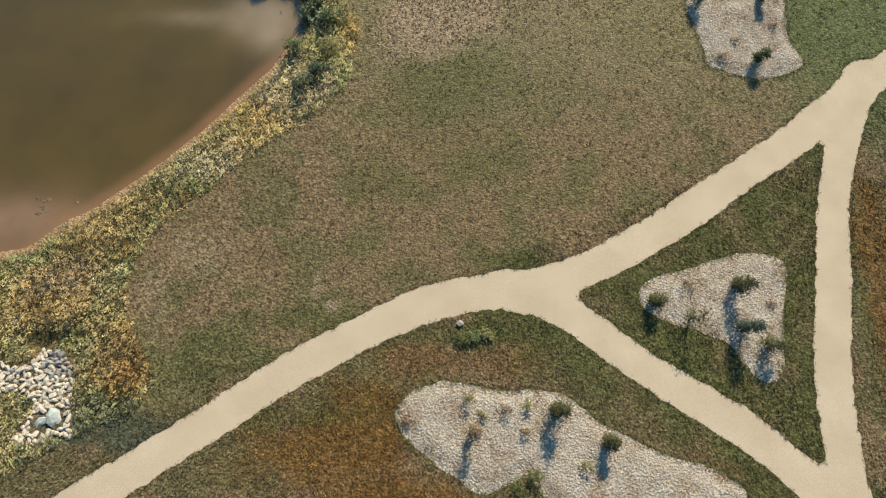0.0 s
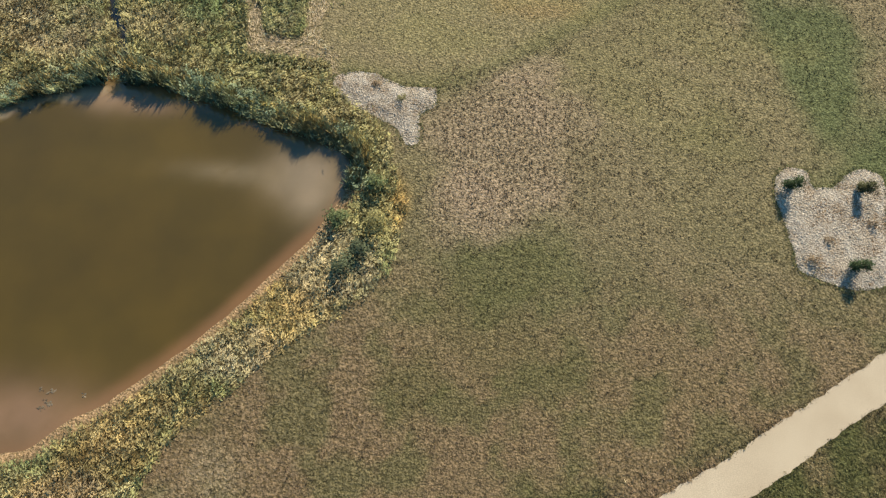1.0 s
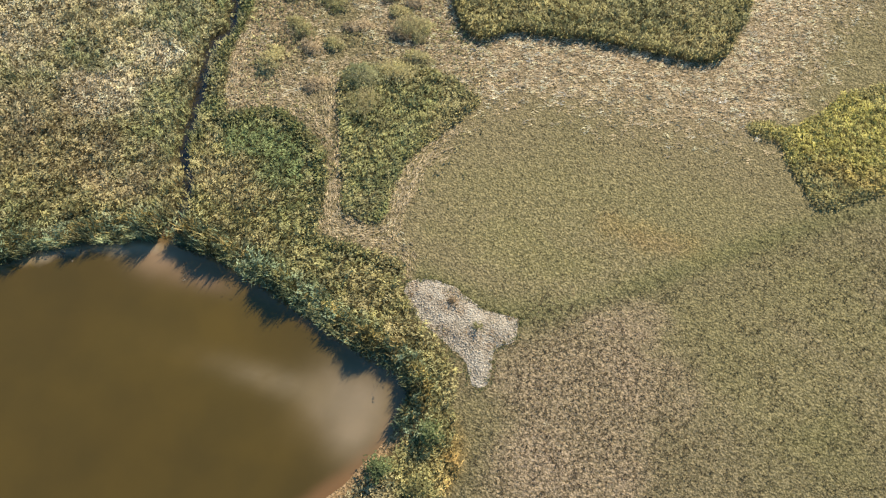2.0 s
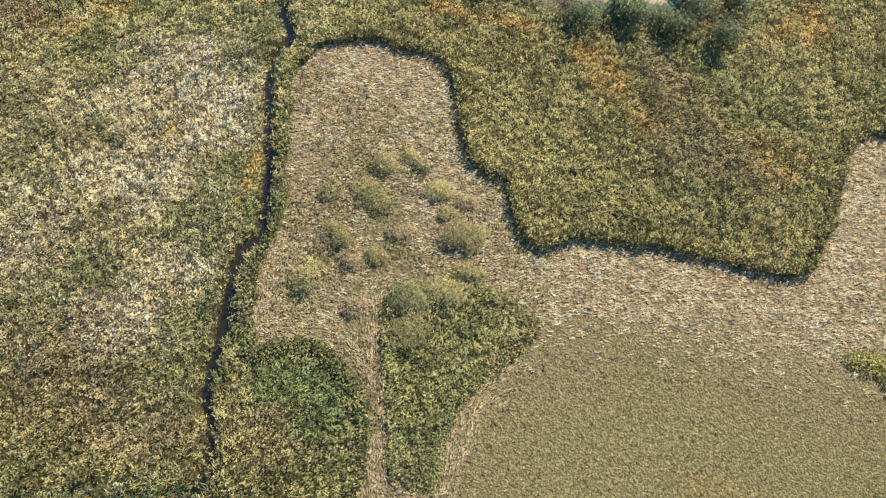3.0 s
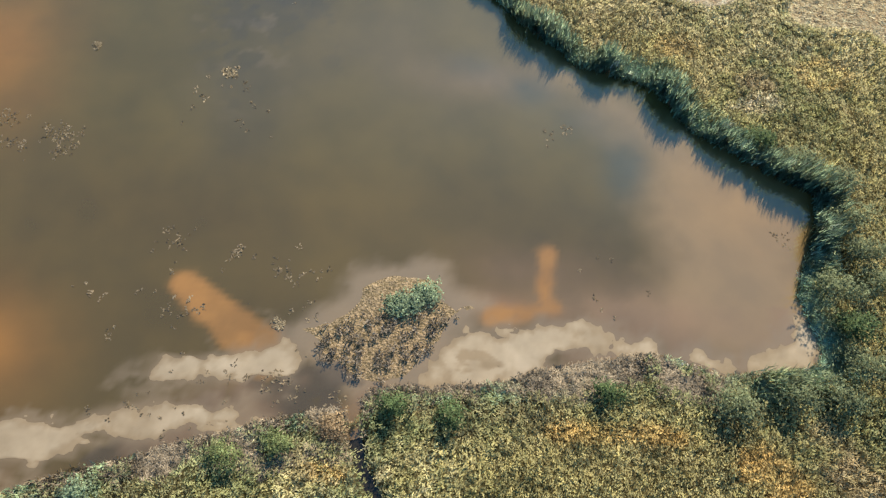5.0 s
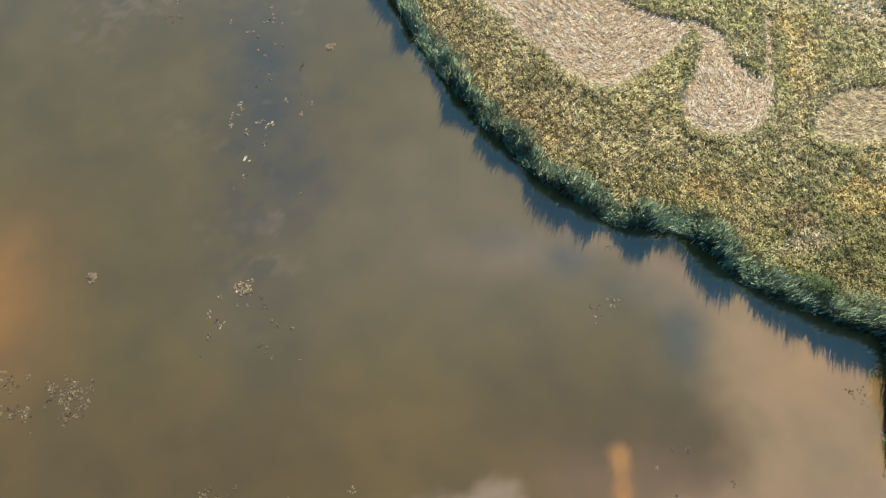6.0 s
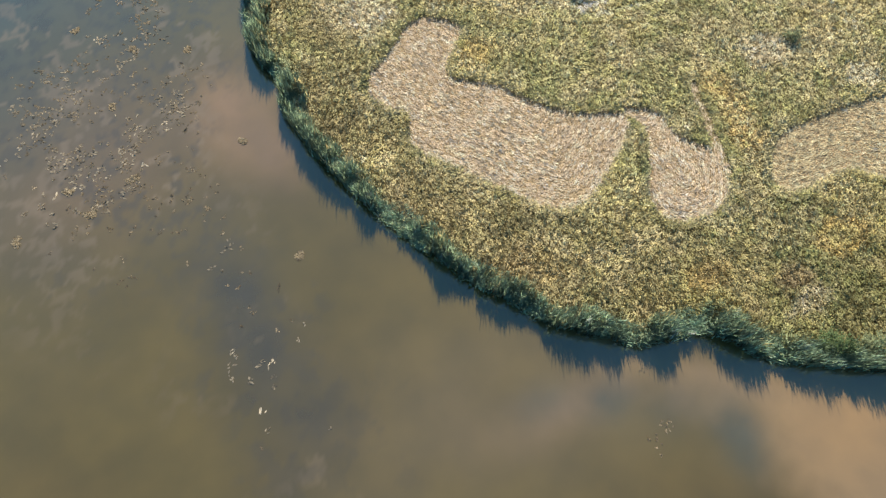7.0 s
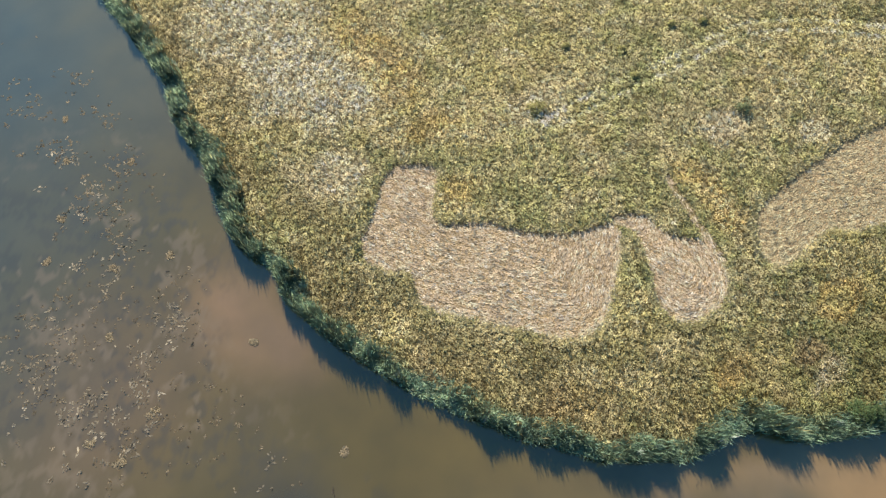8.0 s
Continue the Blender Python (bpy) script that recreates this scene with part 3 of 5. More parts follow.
M_GROUND, M_GRAVEL, M_MULCH, M_WATER = ground_material(), gravel_material(), mulch_material(), water_material("silty_water", 2.4)
M_OLIVE_WATER = water_material("olive_water", 1.8)
M_LEAF = leafy("leaves_and_blades", 0.11)
M_STRAW = leafy("cut_straw", 0.30, 0.85)
M_BARK = plain("bark", (0.12, 0.09, 0.06), 0.35, 20)


# ---- making meshes ----
def build(name, verts, faces_flat, sizes, colours, mat, lie=None):
    """A mesh object from arrays: corners of all faces in a row, and each face's count."""
    me = bpy.data.meshes.new(name)
    me.vertices.add(len(verts))
    me.vertices.foreach_set("co", np.ascontiguousarray(verts, np.float32).ravel())
    me.loops.add(len(faces_flat))
    me.loops.foreach_set("vertex_index", np.ascontiguousarray(faces_flat, np.int32))
    me.polygons.add(len(sizes))
    me.polygons.foreach_set("loop_start", np.r_[0, np.cumsum(sizes)[:-1]].astype(np.int32))
    me.update(calc_edges=True)
    if colours is not None:
        att = me.attributes.new("tint", "FLOAT_COLOR", "POINT")
        att.data.foreach_set("color", np.c_[colours, np.ones(len(colours))].astype(np.float32).ravel())
    if lie is not None:
        att = me.attributes.new("lie", "FLOAT_VECTOR", "POINT")
        att.data.foreach_set("vector", np.ascontiguousarray(lie, np.float32).ravel())
    me.materials.append(mat)
    return new(name, me)


def sheet(name, dist, box, h, height, mat, colour=None):
    """A sheet over the part of the plan where dist is negative, cut cleanly along its outline."""
    x0, y0, x1, y1 = box
    nx, ny = int((x1 - x0) / h) + 1, int((y1 - y0) / h) + 1
    X, Y = np.meshgrid(x0 + h * np.arange(nx), y0 + h * np.arange(ny))
    D = dist(X.ravel(), Y.ravel())
    X, Y = X.ravel(), Y.ravel()
    inn = D < 0
    extra = {}
    ids = np.full(nx * ny, -1)
    ids[inn] = np.arange(inn.sum())
    px, py = list(X[inn]), list(Y[inn])

    def cross(a, b):
        key = (min(a, b), max(a, b))
        if key not in extra:
            t = D[a] / (D[a] - D[b])
            extra[key] = len(px)
            px.append(X[a] + t * (X[b] - X[a]))
            py.append(Y[a] + t * (Y[b] - Y[a]))
        return extra[key]

    base = (np.arange(ny - 1)[:, None] * nx + np.arange(nx - 1)).ravel()
    cell = np.c_[base, base + 1, base + nx + 1, base + nx]
    count = inn[cell].sum(1)
    full = ids[cell[count == 4]]
    flat, sizes = [full.ravel()], [np.full(len(full), 4)]
    rest = []
    for c in cell[(count > 0) & (count < 4)]:
        poly = []
        for k in range(4):
            a, b = c[k], c[(k + 1) % 4]
            if inn[a]:
                poly.append(ids[a])
            if inn[a] != inn[b]:
                poly.append(cross(a, b))
        if len(poly) > 2:
            rest += poly
            sizes.append([len(poly)])
    flat.append(rest)
    px, py = np.array(px), np.array(py)
    z = height(px, py)
    ob = build(name, np.c_[px, py, z], np.concatenate(flat).astype(int), np.concatenate(sizes).astype(int), colour(px, py) if colour else None, mat)
    ob.data.polygons.foreach_set("use_smooth", np.ones(len(ob.data.polygons), bool))
    return ob


def blades(name, x, y, z, colour, mat, count=6, high=0.8, reach=0.4, width=0.07, droop=0.25, low=0.3, heading=None, spread=(0.55, 1.15), shape="leaf", flow=None, swing=0.45, lean=None):
    """Tufts of pointed leaves that rise and lean outwards; arrays give each tuft's size."""
    n = len(x)
    if not n:
        return None
    high, reach, width = (np.broadcast_to(np.asarray(v, float), n) for v in (high, reach, width))
    a = rng.random((n, count)) * 2 * np.pi if heading is None else heading[:, None] + rng.normal(0, swing, (n, count)) + np.pi * rng.integers(0, 2, (n, count))
    if flow is not None:
        a = flow[:, None] + rng.normal(0, 0.6, (n, count))
    s = rng.uniform(*spread, (n, count))
    r, hh, w = reach[:, None] * s * rng.uniform(0.5, 1.1, (n, count)), high[:, None] * s, width[:, None] * rng.uniform(0.7, 1.3, (n, count))
    off = rng.normal(0, 0.35, (2, n, count)) * reach[:, None]
    bx, by, bz = x[:, None] + off[0], y[:, None] + off[1], z[:, None] + low * hh * rng.random((n, count))
    ca, sa = np.cos(a), np.sin(a)
    roll = rng.uniform(-0.6, 0.6, (n, count))
    corners = {"leaf": ((0, 0, 0), (0.5, 0.68, 1), (1.0, 1.0 - droop, 0), (0.5, 0.68, -1)), "blade": ((0.05, 0, -1), (0.05, 0, 1), (1.0, 1.0 - droop, 0)),
               "top": ((0.3, 0.72, -1), (0.3, 0.72, 1), (1.0, 1.0 - droop, 0))}[shape]
    m = len(corners)
    V = np.empty((n, count, m, 3))
    for k, (f, up, side) in enumerate(corners):
        V[..., k, 0] = bx + r * f * ca - side * w * sa
        V[..., k, 1] = by + r * f * sa + side * w * ca
        V[..., k, 2] = bz + hh * up * (1 - low) + side * w * roll
    col = np.broadcast_to(colour[:, None, None, :], (n, count, m, 3)) * rng.uniform(0.9, 1.1, (n, count, 1, 1))
    N = n * count
    lie = rng.normal(0, 0.22, (n, count, 1, 3)) + (np.array([0, 0, 1.0]) if lean is None else lean[:, None, None, :])
    lie = np.broadcast_to(lie / np.linalg.norm(lie, axis=-1, keepdims=True), (n, count, m, 3))
    return build(name, V.reshape(-1, 3), np.arange(N * m), np.full(N, m), np.clip(col.reshape(-1, 3), 0, 0.9), mat, lie.reshape(-1, 3))


def strew(box, step, keep):
    """Jittered places in a box, kept by chance keep(x, y)."""
    x0, y0, x1, y1 = box
    X, Y = np.meshgrid(np.arange(x0, x1, step), np.arange(y0, y1, step))
    x, y = (v.ravel() + rng.uniform(-0.5, 0.5, v.size) * step for v in (X, Y))
    k = rng.random(x.size) < keep(x, y)
    return x[k], y[k]


def tall_dist(x, y):
    """Negative where growth stands tall: outside what is mown, cut or dug."""
    d = f_tall(x, y)
    for f in f_cuts:
        d = np.where(y > 104, np.maximum(d, -f(x, y)), d)
    d = np.where(y < 14, np.maximum(d, -f_stones(x, y)), d)
    d = np.maximum(d, 0.42 - line_dist(x, y, LANE))
    return d + 0.5 * (fbm(x, y, 1.3, 303, 3) - 0.5)


def proud(x, y):
    """1 where tall growth has open ground on its south side."""
    return fade(0.1, 0.35, tall_dist(x, y - 0.4) - tall_dist(x, y + 0.4))


# ---- ground: one sheet to the horizon ----
GX0, GX1, GY0, GY1, GH = -100.0, 48.0, -16.0, 222.0, 0.5
gx, gy = np.arange(GX0, GX1 + 0.01, GH), np.arange(GY0, GY1 + 0.01, GH)
far = np.array([30.0, 120.0, 500.0, 2500.0])
gx, gy = np.r_[GX0 - far[::-1], gx, GX1 + far], np.r_[GY0 - far[::-1], gy, GY1 + far]
GX, GY = (v.ravel() for v in np.meshgrid(gx, gy))
g_shore, g_ditch = shore(GX, GY), f_ditch(GX, GY)
g_tall = tall_dist(GX, GY)
g_z = land(GX, GY, g_shore, g_ditch)


def soils(x, y, d, ditch, tall):
    col = turf(x, y)
    # Ground beneath tall growth is coloured darker to deepen shade in its gaps.
    under_shade = plants(x, y, d) * 0.22 + C["soil"] * 0.3
    col = col + (under_shade - col) * fade(-0.05, -0.6, tall)[:, None]
    hay = np.array([0.50, 0.395, 0.28])
    for f in f_cuts:
        col = col + (hay - col) * (fade(0.2, -0.2, f(x, y)) * (y > 104))[:, None]
    strip = fade(9.0, 3.0, f_edge(x, y) + 3 * (fbm(x, y, 5, 9) - .5)) * fade(0, 0.4, tall) * (y > 50)
    col = col + (hay * 0.8 - col) * (0.85 * strip)[:, None]
    mud = np.where((y > 38)[:, None], np.array([0.30, 0.24, 0.17]), np.array([0.44, 0.31, 0.195]))
    mud = mud + np.array([.12, .09, .065]) * (fade(2, -.5, f_islet(x, y)) * 1.5 * fbm(x, y, 1.0, 73))[:, None]
    col = col + (mud - col) * fade(1.3, 0.3, d + 0.8 * (fbm(x, y, 3, 12) - .5))[:, None]
    # Ditch soil is coloured near black, painting in the shade of its depth.
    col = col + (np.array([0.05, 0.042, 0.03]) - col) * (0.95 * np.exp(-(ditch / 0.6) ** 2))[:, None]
    return col


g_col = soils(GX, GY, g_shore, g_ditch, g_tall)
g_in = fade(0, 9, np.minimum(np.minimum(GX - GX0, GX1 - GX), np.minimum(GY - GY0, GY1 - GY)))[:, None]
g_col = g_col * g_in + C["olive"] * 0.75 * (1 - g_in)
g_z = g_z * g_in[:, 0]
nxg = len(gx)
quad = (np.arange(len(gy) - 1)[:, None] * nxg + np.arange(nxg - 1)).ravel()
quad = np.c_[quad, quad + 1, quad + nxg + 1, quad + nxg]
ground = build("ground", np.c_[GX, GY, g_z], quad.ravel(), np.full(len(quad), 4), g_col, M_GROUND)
ground.data.polygons.foreach_set("use_smooth", np.ones(len(ground.data.polygons), bool))
tagged(ground, "mown dry grass, soil and meadow ground", "ground", kind="structure")

# ---- gravel ways ----
ways = sheet("gravel_path", way_dist, (-45, -16, 62, 50), 0.2, lambda x, y: swell(x, y) + 0.035 + 0 * x, M_GRAVEL)
tagged(ways, "pale compacted limestone gravel path with ragged edges", "path", kind="structure")


# ---- water ----
def scum(x, y):
    """Above zero where a film of pale scum has drifted against the south shore."""
    crisp = fbm((x * .94 + y * .33) * 0.5, y * .94 - x * .33, 2.2, 430, 6)
    d = f_scum(x, y) + 2.4 * (crisp - .5) + 1.9 * (fbm(x, y, .9, 434, 5) - .5)
    return np.clip(-d, -2, 1.2) - 1.1 * (x < -14) * fade(.47, .32, fbm(x * .6, y * 1.4, 2.0, 459, 6))


def silt_and_sky(x, y):
    """Base colour of the turbid water: suspended silty matter, plumes and shallows, with painted cloud and sky
    reflections.
    """
    small, large = f_small(x, y), f_large(x, y)
    n = fbm(x, y, 14, 401)
    col = np.where((small < large)[:, None], np.array([0.108, 0.072, 0.015]), np.array([0.156, 0.119, 0.048]))
    col = col * (np.array([1, 1, 1]) - np.array([.12, .2, .24]) * (fade(112, 98, y) * (large < small))[:, None])
    col = col * (0.62 + 0.5 * n + 0.26 * fbm(x, y, 4.5, 409))[:, None] * np.array([0.93, 0.93, 0.60])
    d = np.minimum(small, large)
    red = np.array([0.29, 0.155, 0.068])
    col = col + (red - col) * (0.75 * fade(-1.4, -0.2, d + 1.2 * (fbm(x, y, 4, 404) - .5)) * (small < large) * fade(0.9, 2.2, f_ditch(x, y)))[:, None]
    def lay(hue, share):
        nonlocal col
        col = col + (np.array(hue) - col) * np.clip(share, 0, 1)[:, None]

    soft = 0.9 * (fbm(x, y, 5, 411, 4) - .5)
    # The silty corner of the large pond, one even shallow with a soft edge.
    lay((.35, .245, .13), 0.85 * fade(2.6, -4.0, f_shallow(x, y) + 7 * soft) * (large < small))
    # The first two patches paint the pale reflection of a cloud.
    for px, py, r, r2, c, share in [(-14.2, 36.2, 2.6, 1.9, (.34, .265, .17), .8), (-13.4, 34.6, 1.4, 1.9, (.34, .265, .17), .6), (-19, 36.0, 4, .8, (.26, .20, .11), .55), (-29.5, 17.0, 4.5, 2.2, (.29, .18, .10), .85), (-30.6, 42.0, 2.0, 1.2, (.32, .22, .13), .8), (-27, 41.2, 2.0, .7, (.26, .17, .10), .6),
                                    (-34, 114.2, 5, 1.8, (.30, .21, .12), .5), (-29, 97.5, 5, 1.6, (.27, .17, .09), .4), (-22, 95, 8, 1.6, (.33, .215, .12), .6), (-32, 94.2, 3, 1.0, (.34, .20, .10), .6), (-68, 87, 4.5, 3.6, (.32, .16, .035), .8), (-76, 111, 5, 6, (.33, .165, .035), .8), (-13, 105, 5, 4, (.40, .255, .11), .5),
                                    (-40, 116, 14, 8, (.19, .15, .10), .3), (-22.3, 107.5, 1.8, 2.8, (.085, .10, .085), .5), (-30.5, 113.4, 2, 1.4, (.085, .10, .085), .5), (-26, 111, 2.6, 1.6, (.10, .10, .08), .35), (-35.4, 115.4, 2, 1.4, (.085, .10, .085), .35),
                                    # Last two patches put the sky's bluish reflection into the water's colour.
                                    (-52, 151.5, 3.4, 5, (.31, .20, .10), .75), (-49, 146, 2.4, 4, (.27, .18, .10), .6), (-66, 152, 9, 8, (.24, .155, .085), .55), (-56, 131, 3.5, 8, (.07, .066, .05), .5), (-53, 121, 3, 4, (.08, .072, .052), .4), (-54, 110, 4, 5, (.10, .085, .055), .3), (-58, 196, 16, 22, (.085, .10, .085), .8), (-76, 175, 13, 22, (.085, .10, .085), .8)]:
        lay(c, share * np.exp(-(((x - px) / r) ** 2 + ((y - py) / r2) ** 2) * (0.8 + 0.5 * soft)) * (0.75 + 1.0 * fbm(x, y, 0.7 * min(r, r2) + .5, int(abs(px * 3)), 4)))
    lay((.34, .26, .17), 0.85 * fade(1.3, -.5, f_islet(x, y) + 2.2 * (fbm(x, y, 1.8, 414, 4) - .5)))
    # A wandering line of mud off the small pond's north shore.
    lay((.37, .30, .20), 0.8 * fade(.7, .1, line_dist(x, y, np.array([(-44, 36.0), (-40.8, 38.1), (-37.5, 40.4), (-33.7, 41.7), (-31, 42.5)])) + 1.0 * (fbm(x, y, 1.4, 413, 4) - .5)))
    mottle = blob(x, y, -61, 158, 14, 26) * fade(.5, .62, fbm(x, y, .8, 425, 4)) + 0.6 * blob(x, y, -55, 122, 5, 14) * fade(.5, .62, fbm(x, y, 1.8, 426, 4))
    col = col + (np.where((fbm(x, y, 5, 427) > .5)[:, None], np.array([.27, .21, .14]), np.array([.075, .07, .055])) - col) * (0.45 * np.clip(mottle, 0, 1))[:, None]
    lay((.075, .068, .05), .36 * np.maximum(blob(x, y, -55, 125, 6, 17), .6 * blob(x, y, -50, 118, 7, 8)) * fade(.5, .62, fbm(x, y, 1.7, 428, 4)))
    for a, c2, r0, r1 in (((-55.2, 93.4), (-47.9, 88.9), 0.85, 1.7), ((-28.4, 98.9), (-28.5, 95.4), 0.8, 0.5), ((-27.6, 94.7), (-32.3, 93.5), 0.55, 0.8)):
        q = np.clip(((x - a[0]) * (c2[0] - a[0]) + (y - a[1]) * (c2[1] - a[1])) / ((c2[0] - a[0]) ** 2 + (c2[1] - a[1]) ** 2), 0, 1)
        e = line_dist(x, y, np.array([a, c2])) + 0.9 * (fbm(x, y, 1.6, 420) - .5) - (r0 + (r1 - r0) * q)
        col = col + (np.array([.42, .215, .06]) * (0.8 + 0.4 * fbm(x, y, 1.2, 422))[:, None] - col) * (0.95 * fade(.4, -.35, e) * (1 - .25 * q * (fbm(x, y, 1.5, 424) > .5)))[:, None]
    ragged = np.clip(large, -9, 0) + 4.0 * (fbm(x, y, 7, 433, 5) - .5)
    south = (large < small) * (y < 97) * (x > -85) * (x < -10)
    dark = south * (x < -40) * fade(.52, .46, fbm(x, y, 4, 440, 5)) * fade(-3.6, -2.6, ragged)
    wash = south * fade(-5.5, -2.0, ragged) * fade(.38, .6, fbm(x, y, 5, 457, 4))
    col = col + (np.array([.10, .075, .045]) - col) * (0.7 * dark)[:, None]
    col = col + (np.array([.29, .19, .11]) - col) * (0.6 * wash)[:, None]
    col = col + (np.array([.31, .235, .15]) - col) * (0.75 * fade(-1.3, .2, scum(x, y)))[:, None]
    return col


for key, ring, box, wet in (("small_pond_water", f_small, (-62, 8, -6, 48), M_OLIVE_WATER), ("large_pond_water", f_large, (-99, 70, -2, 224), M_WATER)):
    w = sheet(key, lambda x, y: ring(x, y) - (0.5 if wet is M_OLIVE_WATER else 1.2), box, 0.36, lambda x, y: WATER + 0 * x, wet, silt_and_sky)
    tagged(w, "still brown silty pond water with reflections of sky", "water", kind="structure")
M_SCUM, _t, _b = material("scum_film", 0.6, 0.4)
_t.links.new(tint(_t), _b.inputs["Base Color"])
film = sheet("pond_scum", lambda x, y: np.maximum(0.02 - scum(x, y), f_large(x, y) - 0.6), (-76, 76, -6, 100), 0.15, lambda x, y: WATER + 0.006 + 0 * x, M_SCUM,
             lambda x, y: (np.array([.30, .235, .16]) + np.array([.10, .098, .09]) * (fade(0.0, .9, scum(x, y)) * 2 * fbm(x, y, 2.2, 456, 4))[:, None]) * (0.8 + 0.4 * fbm(x, y, 0.9, 455, 5))[:, None])
tagged(film, "pale curdled scum drifted against the muddy shore", "scum", kind="stuff")
# Water colour taken almost to black, so the ditch reads as shaded.
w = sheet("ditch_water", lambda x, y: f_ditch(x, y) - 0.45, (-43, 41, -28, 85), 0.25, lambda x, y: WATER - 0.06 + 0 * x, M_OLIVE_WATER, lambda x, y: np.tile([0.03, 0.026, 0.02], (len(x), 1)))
tagged(w, "standing water in a narrow drainage ditch, its colour darkened for shade", "water", kind="structure")

# ---- planting beds ----
for key, ring in BEDS.items():
    lo, hi = ring.min(0) - 1, ring.max(0) + 1
    bed = sheet("mulch_bed", lambda x, y: bed_dist(x, y, key), (*lo, *hi), 0.2,
                lambda x, y: swell(x, y) + 0.04 + 0.14 * fade(0, -1.2, bed_dist(x, y, key)) + 0.06 * (fbm(x, y, 0.7, 50, 3) - 0.5), M_MULCH)
    tagged(bed, "planting bed covered with pale bleached stone chips", "mulch bed", kind="structure")


# ---- tall growth ----
def tall_keep(x, y):
    d = shore(x, y)
    return (tall_dist(x, y) < -0.1) & (d > np.where(bare_bank(x, y), 0.75, 0.1) + 1.7 * (litter(x, y) > .5)) & (f_ditch(x, y) > 0.02 + 0.5 * vnoise(x, y, 1.0, 88)) & (way_dist(x, y) > 0.3) & (((x + 26.0) / 1.3) ** 2 + ((y - 8.3) / 0.8) ** 2 > 1) & (rng.random(np.shape(x)) > 0.72 * fade(11, 18, x) * fade(84, 92, y) * fade(117, 110, y)) & (rng.random(np.shape(x)) > 0.8 * fade(-62, -74, x)) & (rng.random(np.shape(x)) > 0.8 * fade(-34, -40, x) * fade(42, 32, y))


def grow(name, label, box, step, count, scale, size=1.0):
    """A stand of weeds and grasses, with the seed heads that top it."""
    x, y = strew(box, step, tall_keep)
    d = shore(x, y)
    north = y.mean() > 118
    lump = fbm(x, y, 1.7, 505, 2)
    # Each plant is a dome of its own, lower and darker or taller and paler than the next.
    away, ci, cj, dx, dy = plant_of(x, y)
    own, shade = lattice(ci, cj, 601), lattice(ci, cj, 733)
    open_ = fade(14, 24, d) * north
    dome = (0.45 + 0.95 * own) * (1.2 - 0.75 * fade(0.15, 0.62, away))
    hv = (0.45 + 0.95 * fade(.28, .74, lump)) * scale * (dome + (0.75 - dome) * 0.6 * open_) * (1 - 0.3 * open_) + 0.5 * blob(x, y, -25.8, 9.9, 2.4, 1.0)
    rut = np.abs(line_dist(x, y, WHEELS) - 0.75)
    hv = np.maximum(hv, (0.45 if north else 0.8) * fade(-1.3, -0.5, tall_dist(x, y)) * (y > 46) * proud(x, y))
    hv = hv * np.where(bare_bank(x, y), 0.62, 1 + 0.5 * (1 - fade(0.8, 3.2, d))) * (0.12 + 0.88 * fade(0.25, 0.6, rut))
    hv = hv * np.where(f_weeds(x, y) < 0.4, 0.25 + 0.6 * fade(-13.6, -18.6, x - 0.28 * (y - 60)), 1) * np.where(f_corner(x, y) < 0.4, 0.18 + 0.25 * fade(0, -2.5, f_corner(x, y)), 1)
    col = plants(x, y, d) * (rng.lognormal(0.04, 0.07 if not north else 0.14, len(x)) * (0.32 + 0.7 * fbm(x, y, 1.5, 512, 3) + (0.5 - 0.16 * north) * shade + 0.09 + 0.08 * north) * (1 + 0.7 * (1 - fade(0.2, 0.55, rut))))[:, None]
    z = land(x, y, d)
    lean = np.c_[0.85 * dx, 0.85 * dy, 0.95 + 0 * x]
    flow = 1.3 + 4 * (fbm(x, y, 8, 540, 2) - .5) + 1.6 * (own - .5)
    ob = blades(name, x, y, z, col, M_LEAF, 4, hv, 0.36 * size, 0.04 * size, 0.15, 0.4, shape="blade", flow=flow, lean=lean)
    tagged(ob, label, "meadow", kind="stuff")
    ob = blades("meadow_leaves", x, y, z, col, M_LEAF, count, hv, 0.36 * size, 0.04 * size, 0.22, 0.5, shape="top", flow=flow, lean=lean)
    tagged(ob, "upper leaves of the dense meadow weeds", "meadow", kind="stuff")
    k = rng.random(len(x)) < 0.22 + 0.5 * fade(.45, .6, fbm(x, y, 3, 530)) * (d > 2.5)
    ob = blades("seed_heads", x[k], y[k], z[k] + 0.8 * hv[k], col[k] * 0.82 + 0.18 * C["straw"] + 0.25 * (C["pale"] - C["straw"]) * fade(112, 125, y[k])[:, None], M_STRAW, 3, 0.07, 0.16 * size, 0.04 * size, 0.2, 0.3, shape="blade", lean=lean[k])
    tagged(ob, "dry straw-coloured seed heads above the meadow weeds", "seed heads", kind="stuff")


grow("meadow_grass", "tall olive and straw coloured meadow weeds with pale seed heads", (-80, -6, -30, 88), 0.33, 8, 0.78)
grow("meadow_grass", "tall yellow-green meadow weeds beside the mown strip", (-30, -6, 46, 118), 0.33, 8, 0.78)
grow("meadow_grass", "tall olive meadow with pale and ochre flower heads", (-52, 118, 46, 215), 0.36, 7, 0.54, 1.0)


x, y = strew((-40, 46, 44, 160), 0.19, lambda x, y: (np.abs(tall_dist(x, y) + 0.45) < 0.40) & (shore(x, y) > 1) & (f_ditch(x, y) > 0.5))
